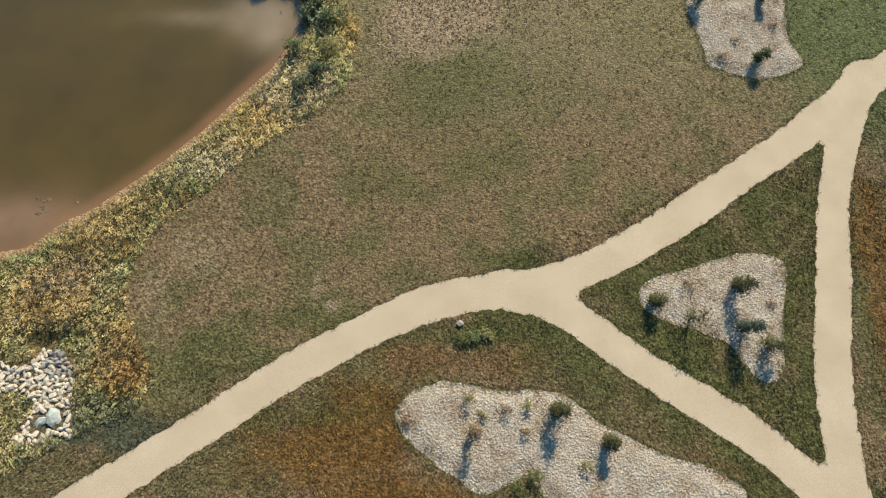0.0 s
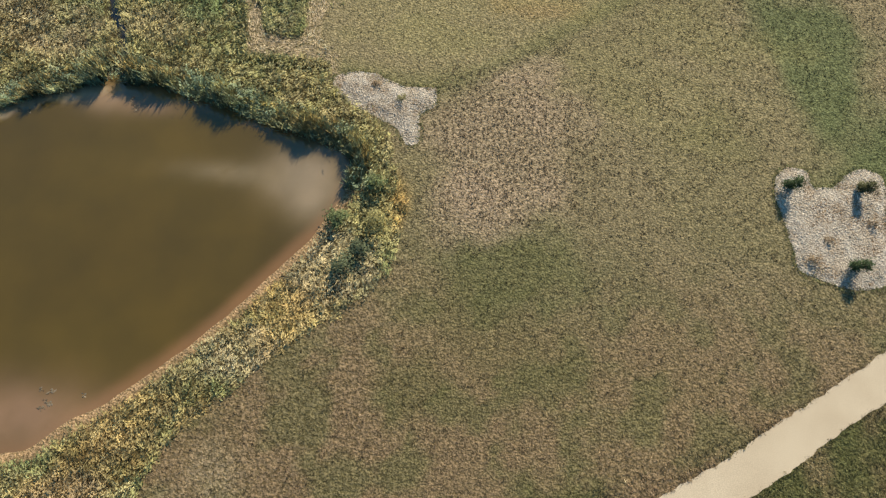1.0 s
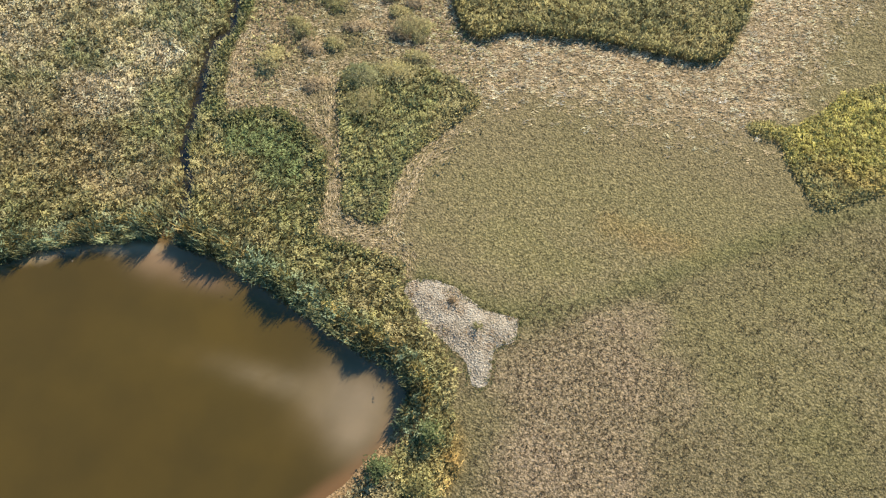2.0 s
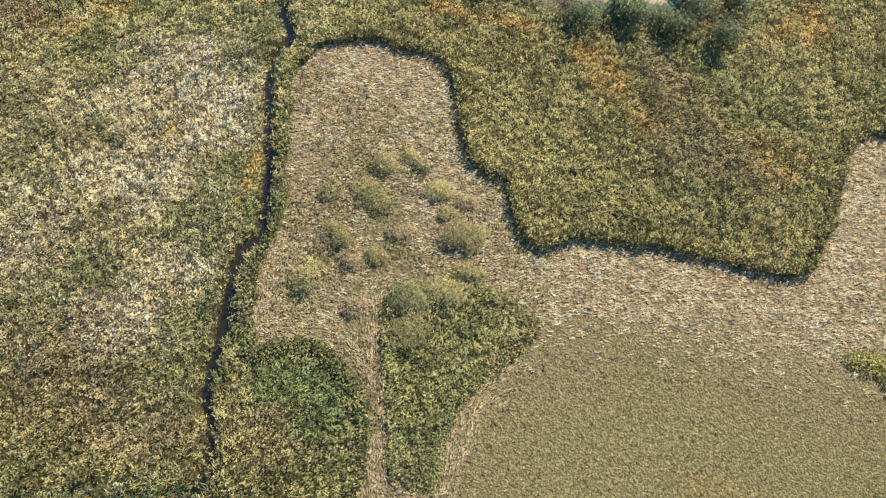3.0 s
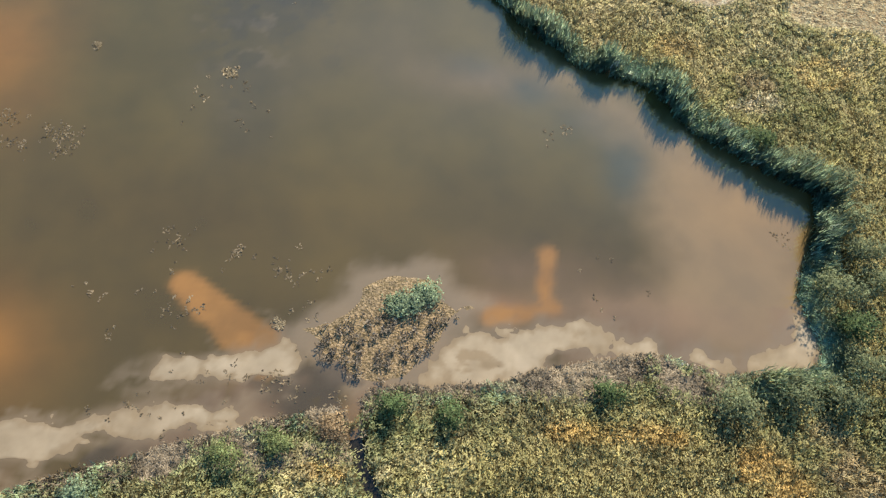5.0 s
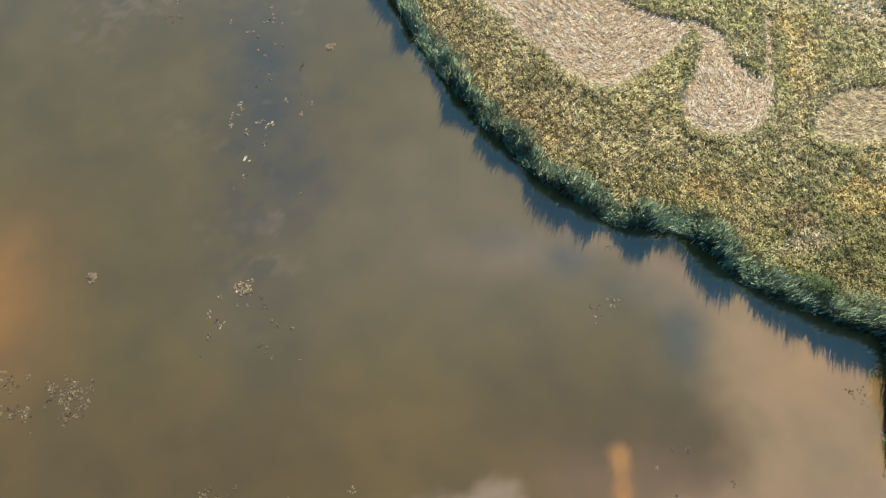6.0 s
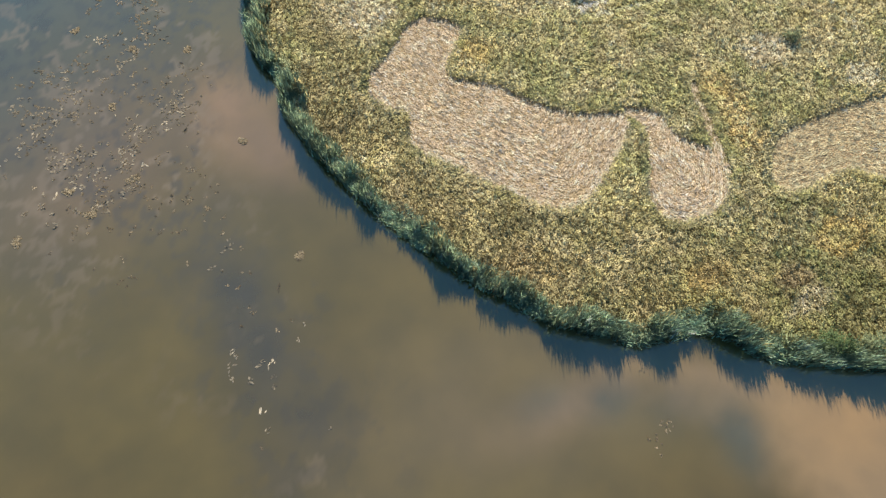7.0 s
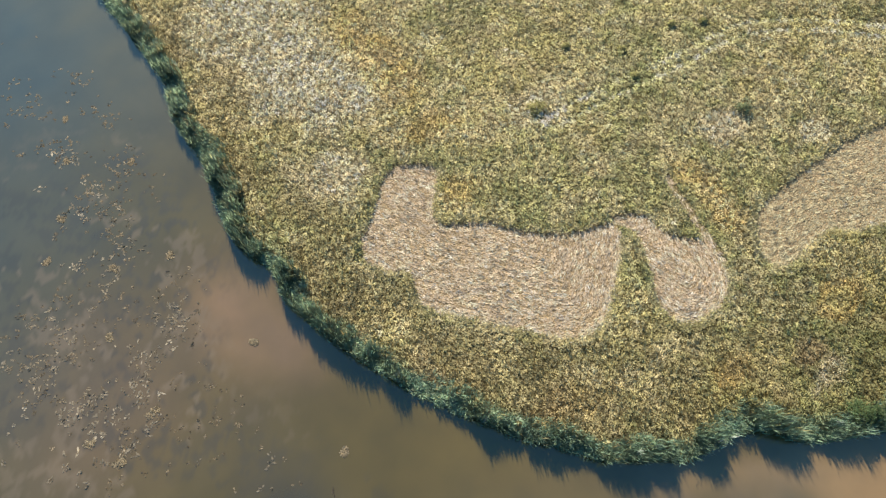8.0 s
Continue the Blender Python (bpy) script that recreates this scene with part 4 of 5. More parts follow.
tagged(blades("meadow_edge", x, y, land(x, y), plants(x, y, shore(x, y)) * rng.lognormal(0, 0.25, len(x))[:, None], M_LEAF, 5, (np.where(y > 115, 0.3, 0.55) + np.where(y > 115, 0.25, 0.38) * proud(x, y)) * np.where((f_weeds(x, y) < 1) | (f_corner(x, y) < 1), .45, 1), 0.25, 0.045, 0.3, 0.3), "dense upright weeds at the edge of the mown ground", "meadow", kind="stuff")


# ---- reeds along the water ----
def reed_keep(x, y):
    d = shore(x, y)
    wide = np.where((y > 70) & (y < 92.5) & (x < -13), 1.2 + 1.9 * litter(x, y), 1.7 - 0.4 * (y < 60)) + 2.2 * (fbm(x, y, 3, 615) - .5) - 1.2 * rng.random(np.shape(x)) ** 3
    return (d > -0.3) & (d < wide) & ~bare_bank(x, y) & (f_ditch(x, y) > 0.6)


for label, box in (("dense blue-green reeds standing along the small pond", (-62, 20, -5, 50)), ("dense blue-green reeds standing along the large pond", (-76, 74, 0, 215))):
    x, y = strew(box, 0.21, reed_keep)
    d = shore(x, y)
    dead = litter(x, y)
    _, _, _, rdx, rdy = clumps(x, y, 0.8, 618)
    pick = (rng.random(len(x)) < np.where(y < 60, .4, .95 - .45 * fade(.4, 2.2, d)))[:, None]
    # Small pond's reeds get a darker colour, for the shade they stand in.
    col = np.where(pick, C["reed"] * np.where(y < 60, 1.05, 1.6)[:, None] * np.array([.92, 1, 1.06]), 1.05 * plants(x, y, d + 1.2)) * rng.lognormal(0, 0.22, len(x))[:, None] * (0.5 + 1.0 * fbm(x, y, 1.0, 620, 3))[:, None]
    col = col * np.where((y < 92) & (y > 60), 1.2, 1.0)[:, None] * np.where((y < 92)[:, None], np.array([1.12, 1.0, 0.88]), 1.0)
    col = col + (np.array([.43, .37, .285]) * rng.lognormal(0, .2, len(x))[:, None] - col) * np.clip(dead, 0, 1)[:, None]
    low = (y > 70) & (y < 92.5) & (x < -13)
    dull = np.array([.36, .315, .25]) * rng.lognormal(0, .25, len(x))[:, None]
    col = np.where((low & (rng.random(len(x)) < .25 + .75 * fade(.38, .55, fbm(x, y, 2.6, 633, 3))))[:, None], dull, col)
    hv = np.where(low, .42, 1) * (1.2 + 2.3 * fade(.3, .7, fbm(x, y, 2.4, 610, 3))) * (0.72 + 0.26 * (y > 95)) * (1 - 0.7 * np.clip(dead, 0, 1)) * (1 - 0.35 * fade(.5, 2.4, d)) * (1 - 0.6 * blob(x, y, -8.2, 95.5, 4, 5))
    tagged(blades("reed_bed", x, y, np.maximum(land(x, y, d), WATER - 0.1), col, M_LEAF, 16, hv, np.where(low, .3, .4), 0.036, 0.3, 0.5, None, (0.8, 1.05), "blade", lean=np.c_[0.9 * rdx, 0.9 * rdy, 1 + 0 * x]), label, "reeds", kind="stuff")


# ---- mown grass ----
def lawn_keep(x, y):
    bed = np.min([area_dist(x, y, r) for r in BEDS.values()], 0)
    return (tall_dist(x, y) > 0.1) & (way_dist(x, y) > 0.02) & (bed > 0.1) & (shore(x, y) > 0.6)


def tuft_keep(x, y):
    fine = np.where(y > np.interp(x, FIELD_EDGE[:, 0], FIELD_EDGE[:, 1]), .14, .35 + .3 * fade(24, 40, y))
    return lawn_keep(x, y) * fade(.50, .58, vnoise(x, y, 0.36, 640) + 0.25 * (fbm(x, y, 4, 645) - .5)) * fine


x, y = strew((-32, -8, 48, 92), 0.215, tuft_keep)
col = turf(x, y) * rng.lognormal(-0.85, 0.3, len(x))[:, None]
tagged(blades("lawn_tufts", x, y, swell(x, y) - 0.01, col, M_LEAF, 6, 0.16, 0.12, 0.03, 0.3, 0.3, shape="blade"), "short dark tufts of weeds in dry mown grass", "grass", kind="stuff")
def rough_keep(x, y):
    near = np.maximum(fade(9, 5, line_dist(x, y, WAYS[0][0])) * (y < 12 + 0.45 * x), np.maximum(fade(0.8, -0.4, area_dist(x, y, TRIANGLE)), (y < 7) & (x > -16)))
    return lawn_keep(x, y) * np.clip(near + (x > 28) * (y < 26), 0, 1) * (0.35 + 0.65 * fade(.4, .55, vnoise(x, y, 0.6, 648)))


x, y = strew((-26, -8, 46, 30), 0.2, rough_keep)
col = turf(x, y) * (0.55 + 1.0 * fbm(x, y, 0.6, 652, 2))[:, None] * rng.lognormal(0.34, 0.28, len(x))[:, None]
pick = rng.random(len(x))[:, None] < .14
col = np.where(pick, col * 0.4 + C["yellow"] * 0.4, col)
tagged(blades("rough_grass", x, y, swell(x, y) - 0.01, col, M_LEAF, 6, 0.24, 0.16, 0.022, 0.2, 0.3, shape="blade", flow=-1.2 + 5 * (fbm(x, y, 4, 655, 2) - .5)), "shaggy uncut grass, green and russet, round the stone beds", "grass", kind="stuff")
x, y = strew((-8, 31, 12, 52), 0.36, lambda x, y: lawn_keep(x, y) * np.maximum(blob(x, y, 0.6, 40.5, 7, 8), 0.6 * blob(x, y, -2, 34.5, 4.5, 4.5)))
tagged(blades("lawn_weeds", x, y, swell(x, y) - 0.01, np.array([.15, .12, .075]) * rng.lognormal(0, .25, len(x))[:, None], M_LEAF, 9, 0.15, 0.14, 0.035, 0.3, 0.3, shape="blade"), "dark brownish weed tufts dotted over bare pinkish soil", "weeds", kind="stuff")
x, y = strew((-30, -8, 48, 46), 0.17, lambda x, y: (np.abs(way_dist(x, y) - 0.08) < 0.16) * 0.8)
col = turf(x, y) * rng.lognormal(-0.5, 0.3, len(x))[:, None]
tagged(blades("path_verge", x, y, swell(x, y), col, M_LEAF, 5, 0.12, 0.13, 0.028, 0.3, 0.3, shape="blade"), "ragged grass growing over the path's edges", "grass", kind="stuff")
x, y = strew((-32, -8, 48, 92), 0.36, lambda x, y: lawn_keep(x, y) * 0.8)
col = turf(x, y) * rng.lognormal(0.1, 0.25, len(x))[:, None]
tagged(blades("lawn_thatch", x, y, swell(x, y), np.clip(col, 0, .7), M_STRAW, 4, 0.06, 0.18, 0.03, 0.4, 0.3, shape="blade"), "dry bleached blades of mown grass", "grass", kind="stuff")


# ---- cut hay ----
def rows_of(dist, x, y):
    """Heading along the rows that follow an outline, and each place's height in its row."""
    e = 0.15
    gx_, gy_ = dist(x + e, y) - dist(x - e, y), dist(x, y + e) - dist(x, y - e)
    r = dist(x, y) + 0.5 * (fbm(x, y, 6, 660, 2) - .5)
    return np.arctan2(gy_, gx_) + np.pi / 2, 0.5 + 0.5 * np.cos(r * 2 * np.pi / 0.66)


def hay(box, step, dist, keep, label, rough=0.95, base=(0.78, 0.665, 0.535), swing=0.25, reach=0.38):
    x, y = strew(box, step, keep)
    head, row = rows_of(dist, x, y)
    row = 0.5 + (row - 0.5) * rough * (0.12 + 0.88 * fade(*((7, 1.5) if y.mean() > 104 else (13, 3)), dist(x, y))) * fade(.25, .5, fbm(x, y, 2.5, 672, 3)) * (1 if swing < .3 else 1.4)
    k = rng.random(len(x)) < 0.28 + 0.70 * row ** 3
    x, y, head, row = x[k], y[k], head[k], row[k]
    slope = rough * np.sin((dist(x, y) + 0.5 * (fbm(x, y, 6, 660, 2) - .5)) * 2 * np.pi / 0.66) * fade(.25, .5, fbm(x, y, 2.5, 672, 3))
    base = np.array(base)
    col = base * (0.86 + 0.28 * row + 0.3 * (fbm(x, y, 2, 670) - .5))[:, None] * rng.lognormal(0, 0.2, len(x))[:, None]
    tagged(blades("cut_hay", x, y, land(x, y) + 0.02 + 0.09 * row, np.clip(col, 0, .85), M_STRAW, 9, 0.05, reach, 0.024, 0.5, 0.3, head, shape="blade", swing=swing, lean=np.c_[-0.55 * np.sin(head) * slope, 0.55 * np.cos(head) * slope, 1 + 0 * x]), label, "cut hay", kind="stuff")


ROWS = [spline([(-40, 147), (-36.6, 141), (-31.8, 135), (-27.8, 130.9), (-24.8, 129.8), (-20.9, 132), (-16, 136)]), spline([(-19.4, 131), (-18.4, 126), (-16.1, 124.7), (-13, 125), (-10.8, 128), (-10.5, 131)]),
        spline([(-8, 126), (-7, 124.6), (-2.9, 123.8), (0.7, 123.4), (5.2, 121), (41, 107)])]
for ring, f, line in zip(CUTS, f_cuts, ROWS):
    hay((*(ring.min(0)), *(ring.max(0))), 0.19, lambda x, y: line_dist(x, y, line), lambda x, y: f(x, y) < 0.3 + 0.3 * (fbm(x, y, 1.3, 303, 3) - .5), "pinkish straw of freshly cut hay lying in rows", .95, (0.64, .585, .41) if ring is CUTS[2] else (0.78, 0.665, 0.535))
    hay((*(ring.min(0) - 1), *(ring.max(0) + 1)), 0.2, f, lambda x, y: (np.abs(f(x, y) + 0.05) < 0.45) * (f(x, y + .2) < f(x, y - .2) - .15), "bleached cream straw thrown up along the edge of a cut", 0.3, (0.86, 0.76, 0.54))
hay((-36.5, 54, 44, 92), 0.23, lambda x, y: y * 0.96 - x * 0.28 + 0 * x, lambda x, y: (tall_dist(x, y) > 0) * (y > 52) * fade(10, 3.0, f_edge(x, y) + 3 * (fbm(x, y, 5, 9) - .5)) * (1 - 0.75 * blob(x, y, -30.5, 63, 4.5, 12)),
    "pale straw of cut weeds lying along the standing growth", 0.85, (0.80, 0.675, 0.49), 0.3, 0.42)


hay((-12.5, 127, -7.5, 138.5), 0.2, lambda x, y: line_dist(x, y, LANE), lambda x, y: (line_dist(x, y, LANE) < 0.4) * 1.0, "pale flattened straw along a narrow lane through the meadow", 0.2)
hay((-34, 45, -13, 62), 0.22, f_tall, lambda x, y: (tall_dist(x, y) > 0) * fade(2.2, 0.7, f_tall(x, y) + 1.2 * (fbm(x, y, 2, 15) - .5)), "pale swaths of straw curving round uncut weeds", 0.5, (0.62, 0.52, 0.36))

x, y = strew((-36, 50, -10, 77), 0.34, lambda x, y: (tall_dist(x, y) > 0.15) * fade(.42, .6, fbm(x, y, 3.2, 680) + 0.15 * blob(x, y, -30.5, 63, 5, 12)) * 0.9 * fade(-10, -15, x) * fade(50, 57, y))
mixw = vnoise(x, y, 1.5, 684)[:, None]
col = (C["olive"] * mixw + C["straw"] * 0.8 * (1 - mixw) + 0.25 * C["green"]) * rng.lognormal(0, 0.3, len(x))[:, None]
tagged(blades("regrowth", x, y, land(x, y), col, M_LEAF, 6, 0.12 + 0.4 * fbm(x, y, 2, 686) ** 2, 0.22, 0.05, 0.4, 0.4), "tangled half-cut weeds and straw in the mown strip", "weeds", kind="stuff")

# ---- stones ----
def part(name, data, parent, label=""):
    ob = new(name, data)
    ob.parent = parent
    return tagged(ob, label)


def thing(name, x, y, z, label, category, group="", turn=0.0):
    ob = new(name)
    ob.matrix_world = pose(x, y, z, 0, 0, turn)
    return tagged(ob, label, category, group)


def stone_mesh(seed, mat, flat=0.65):
    bm = bmesh.new()
    bmesh.ops.create_icosphere(bm, subdivisions=2 if mat is M_TEAL else 1, radius=0.5)
    for v in bm.verts:
        k = 1 + 0.8 * (noise.noise(v.co * 1.7 + Vector((seed * 9.1, 0, 0)))) + 0.15 * noise.noise(v.co * 5 + Vector((0, seed * 3.3, 0)))
        v.co = Vector((v.co.x * k, v.co.y * k * 0.8, v.co.z * k * flat))
    me = bpy.data.meshes.new("stone")
    bm.to_mesh(me)
    me.materials.append(mat)
    return me


M_LIME = plain("pale_limestone", (0.60, 0.55, 0.45), 0.3, 5, 0.9)
M_GREY = plain("grey_limestone", (0.33, 0.32, 0.30), 0.25, 5, 0.9)
M_TEAL = plain("blue_grey_slab", (0.46, 0.52, 0.50), 0.12, 3, 0.7)
STONES = [stone_mesh(k, M_LIME if k < 4 else M_GREY) for k in range(6)]
riprap = thing("riprap", -25, 4.5, land(np.array([-25.0]), np.array([4.5]))[0], "heap of pale rounded limestone riprap at a drain", "stone heap")
placed = []
for tries in range(6000):
    x, y = rng.uniform(-30, -22.3), rng.uniform(1.4, 8)
    r = rng.choice([0.15, 0.19, 0.24, 0.30])
    if len(placed) > 296 or f_stones(x, y) > -0.1 or any((x - a) ** 2 + (y - b) ** 2 < (0.6 * (r + c)) ** 2 for a, b, c in placed):
        continue
    if math.hypot(x + 24.9, y - 3.05) < 0.75 or math.hypot(x + 24.05, y - 3.35) < 0.75 or (x < -26 and rng.random() < 0.5):
        continue
    placed.append((x, y, r))
    grey = y > 6 and x > -25.5
    ob = part("stone", STONES[rng.integers(4, 6) if grey and rng.random() < .7 else rng.integers(0, 4)], riprap)
    ob.matrix_local = pose(x + 25, y - 4.5, 0.1 * r, *rng.uniform(-20, 20, 2), rng.uniform(0, 360)) @ Matrix.Diagonal((2.3 * r, rng.uniform(1.5, 2.3) * r, rng.uniform(1.3, 2.2) * r, 1))
for x, y, turn in ((-24.9, 3.05, 30), (-24.05, 3.35, 100)):
    ob = new("boulder", stone_mesh(11 + turn, M_TEAL, 0.45))
    ob.matrix_world = pose(x, y, 0.05, 12, -8, turn) @ Matrix.Diagonal((1.35, 1.0, 0.9, 1))
    tagged(ob, "large smooth blue-grey boulder among pale riprap", "boulder", "boulders at the drain")
ob = new("boulder", stone_mesh(21, M_GREY))
ob.matrix_world = pose(2.1, 9.75, 0.05, 0, 0, 40) @ Matrix.Diagonal((0.6, 0.6, 0.5, 1))
tagged(ob, "single pale limestone boulder beside the gravel path", "boulder")


def chips(name, ring_key, step, label):
    """Loose angular stones of a bed, each a small uneven octahedron."""
    ring = BEDS[ring_key]
    x, y = strew((*ring.min(0), *ring.max(0)), step, lambda x, y: bed_dist(x, y, ring_key) < -0.02)
    n = len(x)
    size = 0.028 + 0.04 * rng.random(n) ** 2
    corner = np.array([(1, 0, 0), (0, 1, 0), (-1, 0, 0), (0, -1, 0), (0, 0, 1), (0, 0, -1)], float)
    V = corner[None] * size[:, None, None] * rng.uniform(0.45, 1.4, (n, 6, 1)) * np.array([1.9, 0.62, 0.45])
    a = rng.random(n) * 2 * np.pi
    V = np.stack([V[..., 0] * np.cos(a)[:, None] - V[..., 1] * np.sin(a)[:, None], V[..., 0] * np.sin(a)[:, None] + V[..., 1] * np.cos(a)[:, None], V[..., 2]], -1)
    V[..., 2] += V[..., 0] * rng.normal(0, 0.35, (n, 1)) + V[..., 1] * rng.normal(0, 0.35, (n, 1))
    e = bed_dist(x, y, ring_key)
    V += np.stack([x, y, swell(x, y) + 0.05 + 0.14 * fade(0, -1.2, e)], -1)[:, None]
    tri = np.array([(0, 1, 4), (1, 2, 4), (2, 3, 4), (3, 0, 4), (1, 0, 5), (2, 1, 5), (3, 2, 5), (0, 3, 5)])
    F = (tri[None] + 6 * np.arange(n)[:, None, None]).reshape(-1)
    dirt = fade(.44, .66, fbm(x, y, 0.9, 700, 5))[:, None]
    col = np.array([0.73, 0.68, 0.60]) * rng.lognormal(0, 0.16, n)[:, None] * (1 - 0.6 * dirt * np.array([0.8, 1.0, 1.2]))
    ob = build(name, V.reshape(-1, 3), F, np.full(len(F) // 3, 3), np.repeat(np.clip(col, 0, .85), 6, 0), M_CHIP)
    tagged(ob, label, "stone mulch", kind="stuff")


M_CHIP, _t, _b = material("loose_pale_stone", 0.9, 0.2)
_t.links.new(mixed(_t, mixed(_t, tint(_t), (0.8, 0.78, 0.74), 1.0, "MULTIPLY"), tint(_t), grain(_t, 30, 3)), _b.inputs["Base Color"])
for key in BEDS:
    chips("stone_chips", key, 0.115, "loose pale stone chips spread over a planting bed")


for key, ring in BEDS.items():
    lo, hi = ring.min(0) - 1, ring.max(0) + 1
    x, y = strew((*lo, *hi), 0.26, lambda x, y: (bed_dist(x, y, key) < 0) * 0.8 * fade(.5, .66, fbm(x, y, 1.1, 710)))
    pick = rng.random(len(x))[:, None]
    col = np.where(pick < .6, C["brown"], np.where(pick < .85, C["straw"], C["olive"])) * rng.lognormal(-0.1, 0.3, len(x))[:, None]
    tagged(blades("bed_weeds", x, y, swell(x, y) + 0.12, col, M_STRAW, 6, 0.14, 0.16, 0.022, 0.3, 0.3, shape="blade"), "dry brown weeds and litter among the stone chips", "weeds", kind="stuff")
    x, y = strew((*lo, *hi), 0.13, lambda x, y: (np.abs(bed_dist(x, y, key) - 0.05) < 0.2) * 0.5)
    col = (C["sward"] * 0.9 + 0.1 * C["brown"]) * rng.lognormal(0, 0.3, len(x))[:, None]
    tagged(blades("bed_rim", x, y, swell(x, y) + 0.03, col, M_LEAF, 5, 0.15, 0.16, 0.026, 0.3, 0.3, shape="blade"), "rank dark grass hanging over the edge of a stone bed", "grass", kind="stuff")


# ---- shrubs and young trees ----
def limb(bm, a, b, r0, r1, sides=5):
    a, b = Vector(a), Vector(b)
    turn = (b - a).to_track_quat("Z", "Y").to_matrix()
    rings = []
    for p, r in ((a, r0), (b, r1)):
        rings.append([bm.verts.new(p + turn @ Vector((r * math.cos(2 * math.pi * k / sides), r * math.sin(2 * math.pi * k / sides), 0))) for k in range(sides)])
    for k in range(sides):
        bm.faces.new((rings[0][k], rings[0][(k + 1) % sides], rings[1][(k + 1) % sides], rings[1][k]))


def shrub(name, x, y, high, radius, kind, label, group="", leaves=300, leaf=0.13, clear=0.04, bright=1.0):
    """A woody plant: forked stems and an uneven crown of leaf clumps with gaps."""
    base = thing(name, x, y, float(land(np.array([x]), np.array([y]))[0]), label, "shrub" if name == "shrub" else "tree", group)
    bm = bmesh.new()
    limb(bm, (0, 0, -0.1), (0.02, 0.01, high * 0.45), 0.03 + 0.012 * high, 0.02 + 0.006 * high)
    heart = []
    for k in range(7):
        a = k * 2.4 + rng.uniform(0, 1)
        q = radius * rng.uniform(0.35, 0.8)
        tip = (q * math.cos(a), q * math.sin(a), high * (clear + 0.12 + 0.8 * ((k * 0.38) % 1.0)))
        limb(bm, (0, 0, high * rng.uniform(0.08, 0.4)), tip, 0.02, 0.006, 4)
        heart.append(tip)
    heart.append((0, 0, high * 0.88))
    me = bpy.data.meshes.new("trunk")
    bm.to_mesh(me)
    bm.free()
    me.materials.append(M_BARK)
    part("trunk", me, base)
    heart = np.array(heart)[rng.integers(0, len(heart), leaves)]
    q = heart + rng.normal(0, 1, (leaves, 3)) * np.array([radius * 0.30, radius * 0.30, high * 0.13])
    q[:, 2] = np.clip(q[:, 2], high * clear, high * 1.05)
    col = bright * C[kind] * rng.lognormal(0, 0.25, leaves)[:, None]
    crown = blades("crown", q[:, 0], q[:, 1], q[:, 2] - 0.2 * leaf, col, M_LEAF, 3, leaf * 0.9, leaf, leaf * 0.36, 0.5, 0.3, lean=np.c_[0.5 * q[:, :2] / radius, 0.9 + 0 * q[:, 2]])
    crown.parent = base
    return base


BED_TREES = [(21.7, 12.4, 2.1, 0.6, "bush", 330), (21.6, 9.3, 2.3, 0.6, "spruce", 330), (15.7, 11.2, 1.3, 0.55, "bush", 240), (23.2, 8.1, 1.7, 0.7, "bush", 220), (18.0, 10.0, 2.4, 0.5, "bush", 60),
             (8.4, 3.8, 2.0, 0.55, "bush", 330), (11.6, 1.9, 1.5, 0.5, "bush", 280), (2.9, 2.5, 1.9, 0.42, "brown", 120), (22.8, 38.1, 1.6, 0.5, "dark", 280), (28.4, 38.3, 1.5, 0.5, "bush", 280), (26.8, 31.9, 1.6, 0.55, "dark", 280)]
for x, y, h, r, kind, leaves in BED_TREES:
    sparse = leaves < 150
    shrub("young_tree", x, y, h, r, kind, "sparse young tree with thin bare twigs in pale stone mulch" if sparse else ("bluish young evergreen in pale stone mulch" if kind == "spruce" else "dark green bushy young tree in pale stone mulch"),
          "young trees in the stone beds", int(leaves * 2.6), 0.10)
for x, y, h, kind in ((2.5, 4.6, 0.9, "olive"), (5.0, 3.9, 0.7, "brown"), (6.5, 4.2, 0.7, "olive"), (6.2, 2.5, 0.6, "brown"), (3.5, 3.6, 0.5, "olive"), (-1.5, 3.2, 0.4, "brown"), (10, 0.4, 0.6, "olive"),
                      (23.9, 32.3, 0.6, "brown"), (25.3, 34.0, 0.5, "brown"), (-7.4, 43.3, 0.8, "olive"), (18.3, 12.6, 0.5, "brown"), (24.0, 11.2, 0.45, "brown"), (-9.6, 44.6, 0.4, "brown"), (28.9, 35.6, 0.5, "brown")):
    shrub("shrub", x, y, h, 0.28 + 0.2 * h, kind, "small dry perennial growing in pale stone mulch", "small plants in the stone beds", 60, 0.11, 0.05)
for x, y, kind, h in ((6.6, -0.3, "sward", .5), (5.6, -0.9, "sward", .5), (3.0, 8.7, "green", .3), (2.2, 8.6, "sward", .3), (3.9, 8.9, "olive", .25)):
    shrub("shrub", x, y, h, 0.55, kind, "low leafy weed clump growing beside the gravel path", "weed clumps by the path", 110, 0.12, 0.05)
for x, y, h, r, kind in ((-8.4, 32.3, 1.5, 1.0, "olive"), (-10.2, 28.9, 1.3, 1.0, "willow"), (-11.2, 32.6, 1.1, 0.8, "green"), (-9.2, 30.4, 1.0, 0.7, "willow"),
                         (-8.7, 35.6, 1.2, 0.8, "green")):
    shrub("shrub", x, y, h, r, kind, "leafy grey-green shrub on the bank of the small pond", "shrubs on the small pond's bank", 260, 0.16, 0.05)
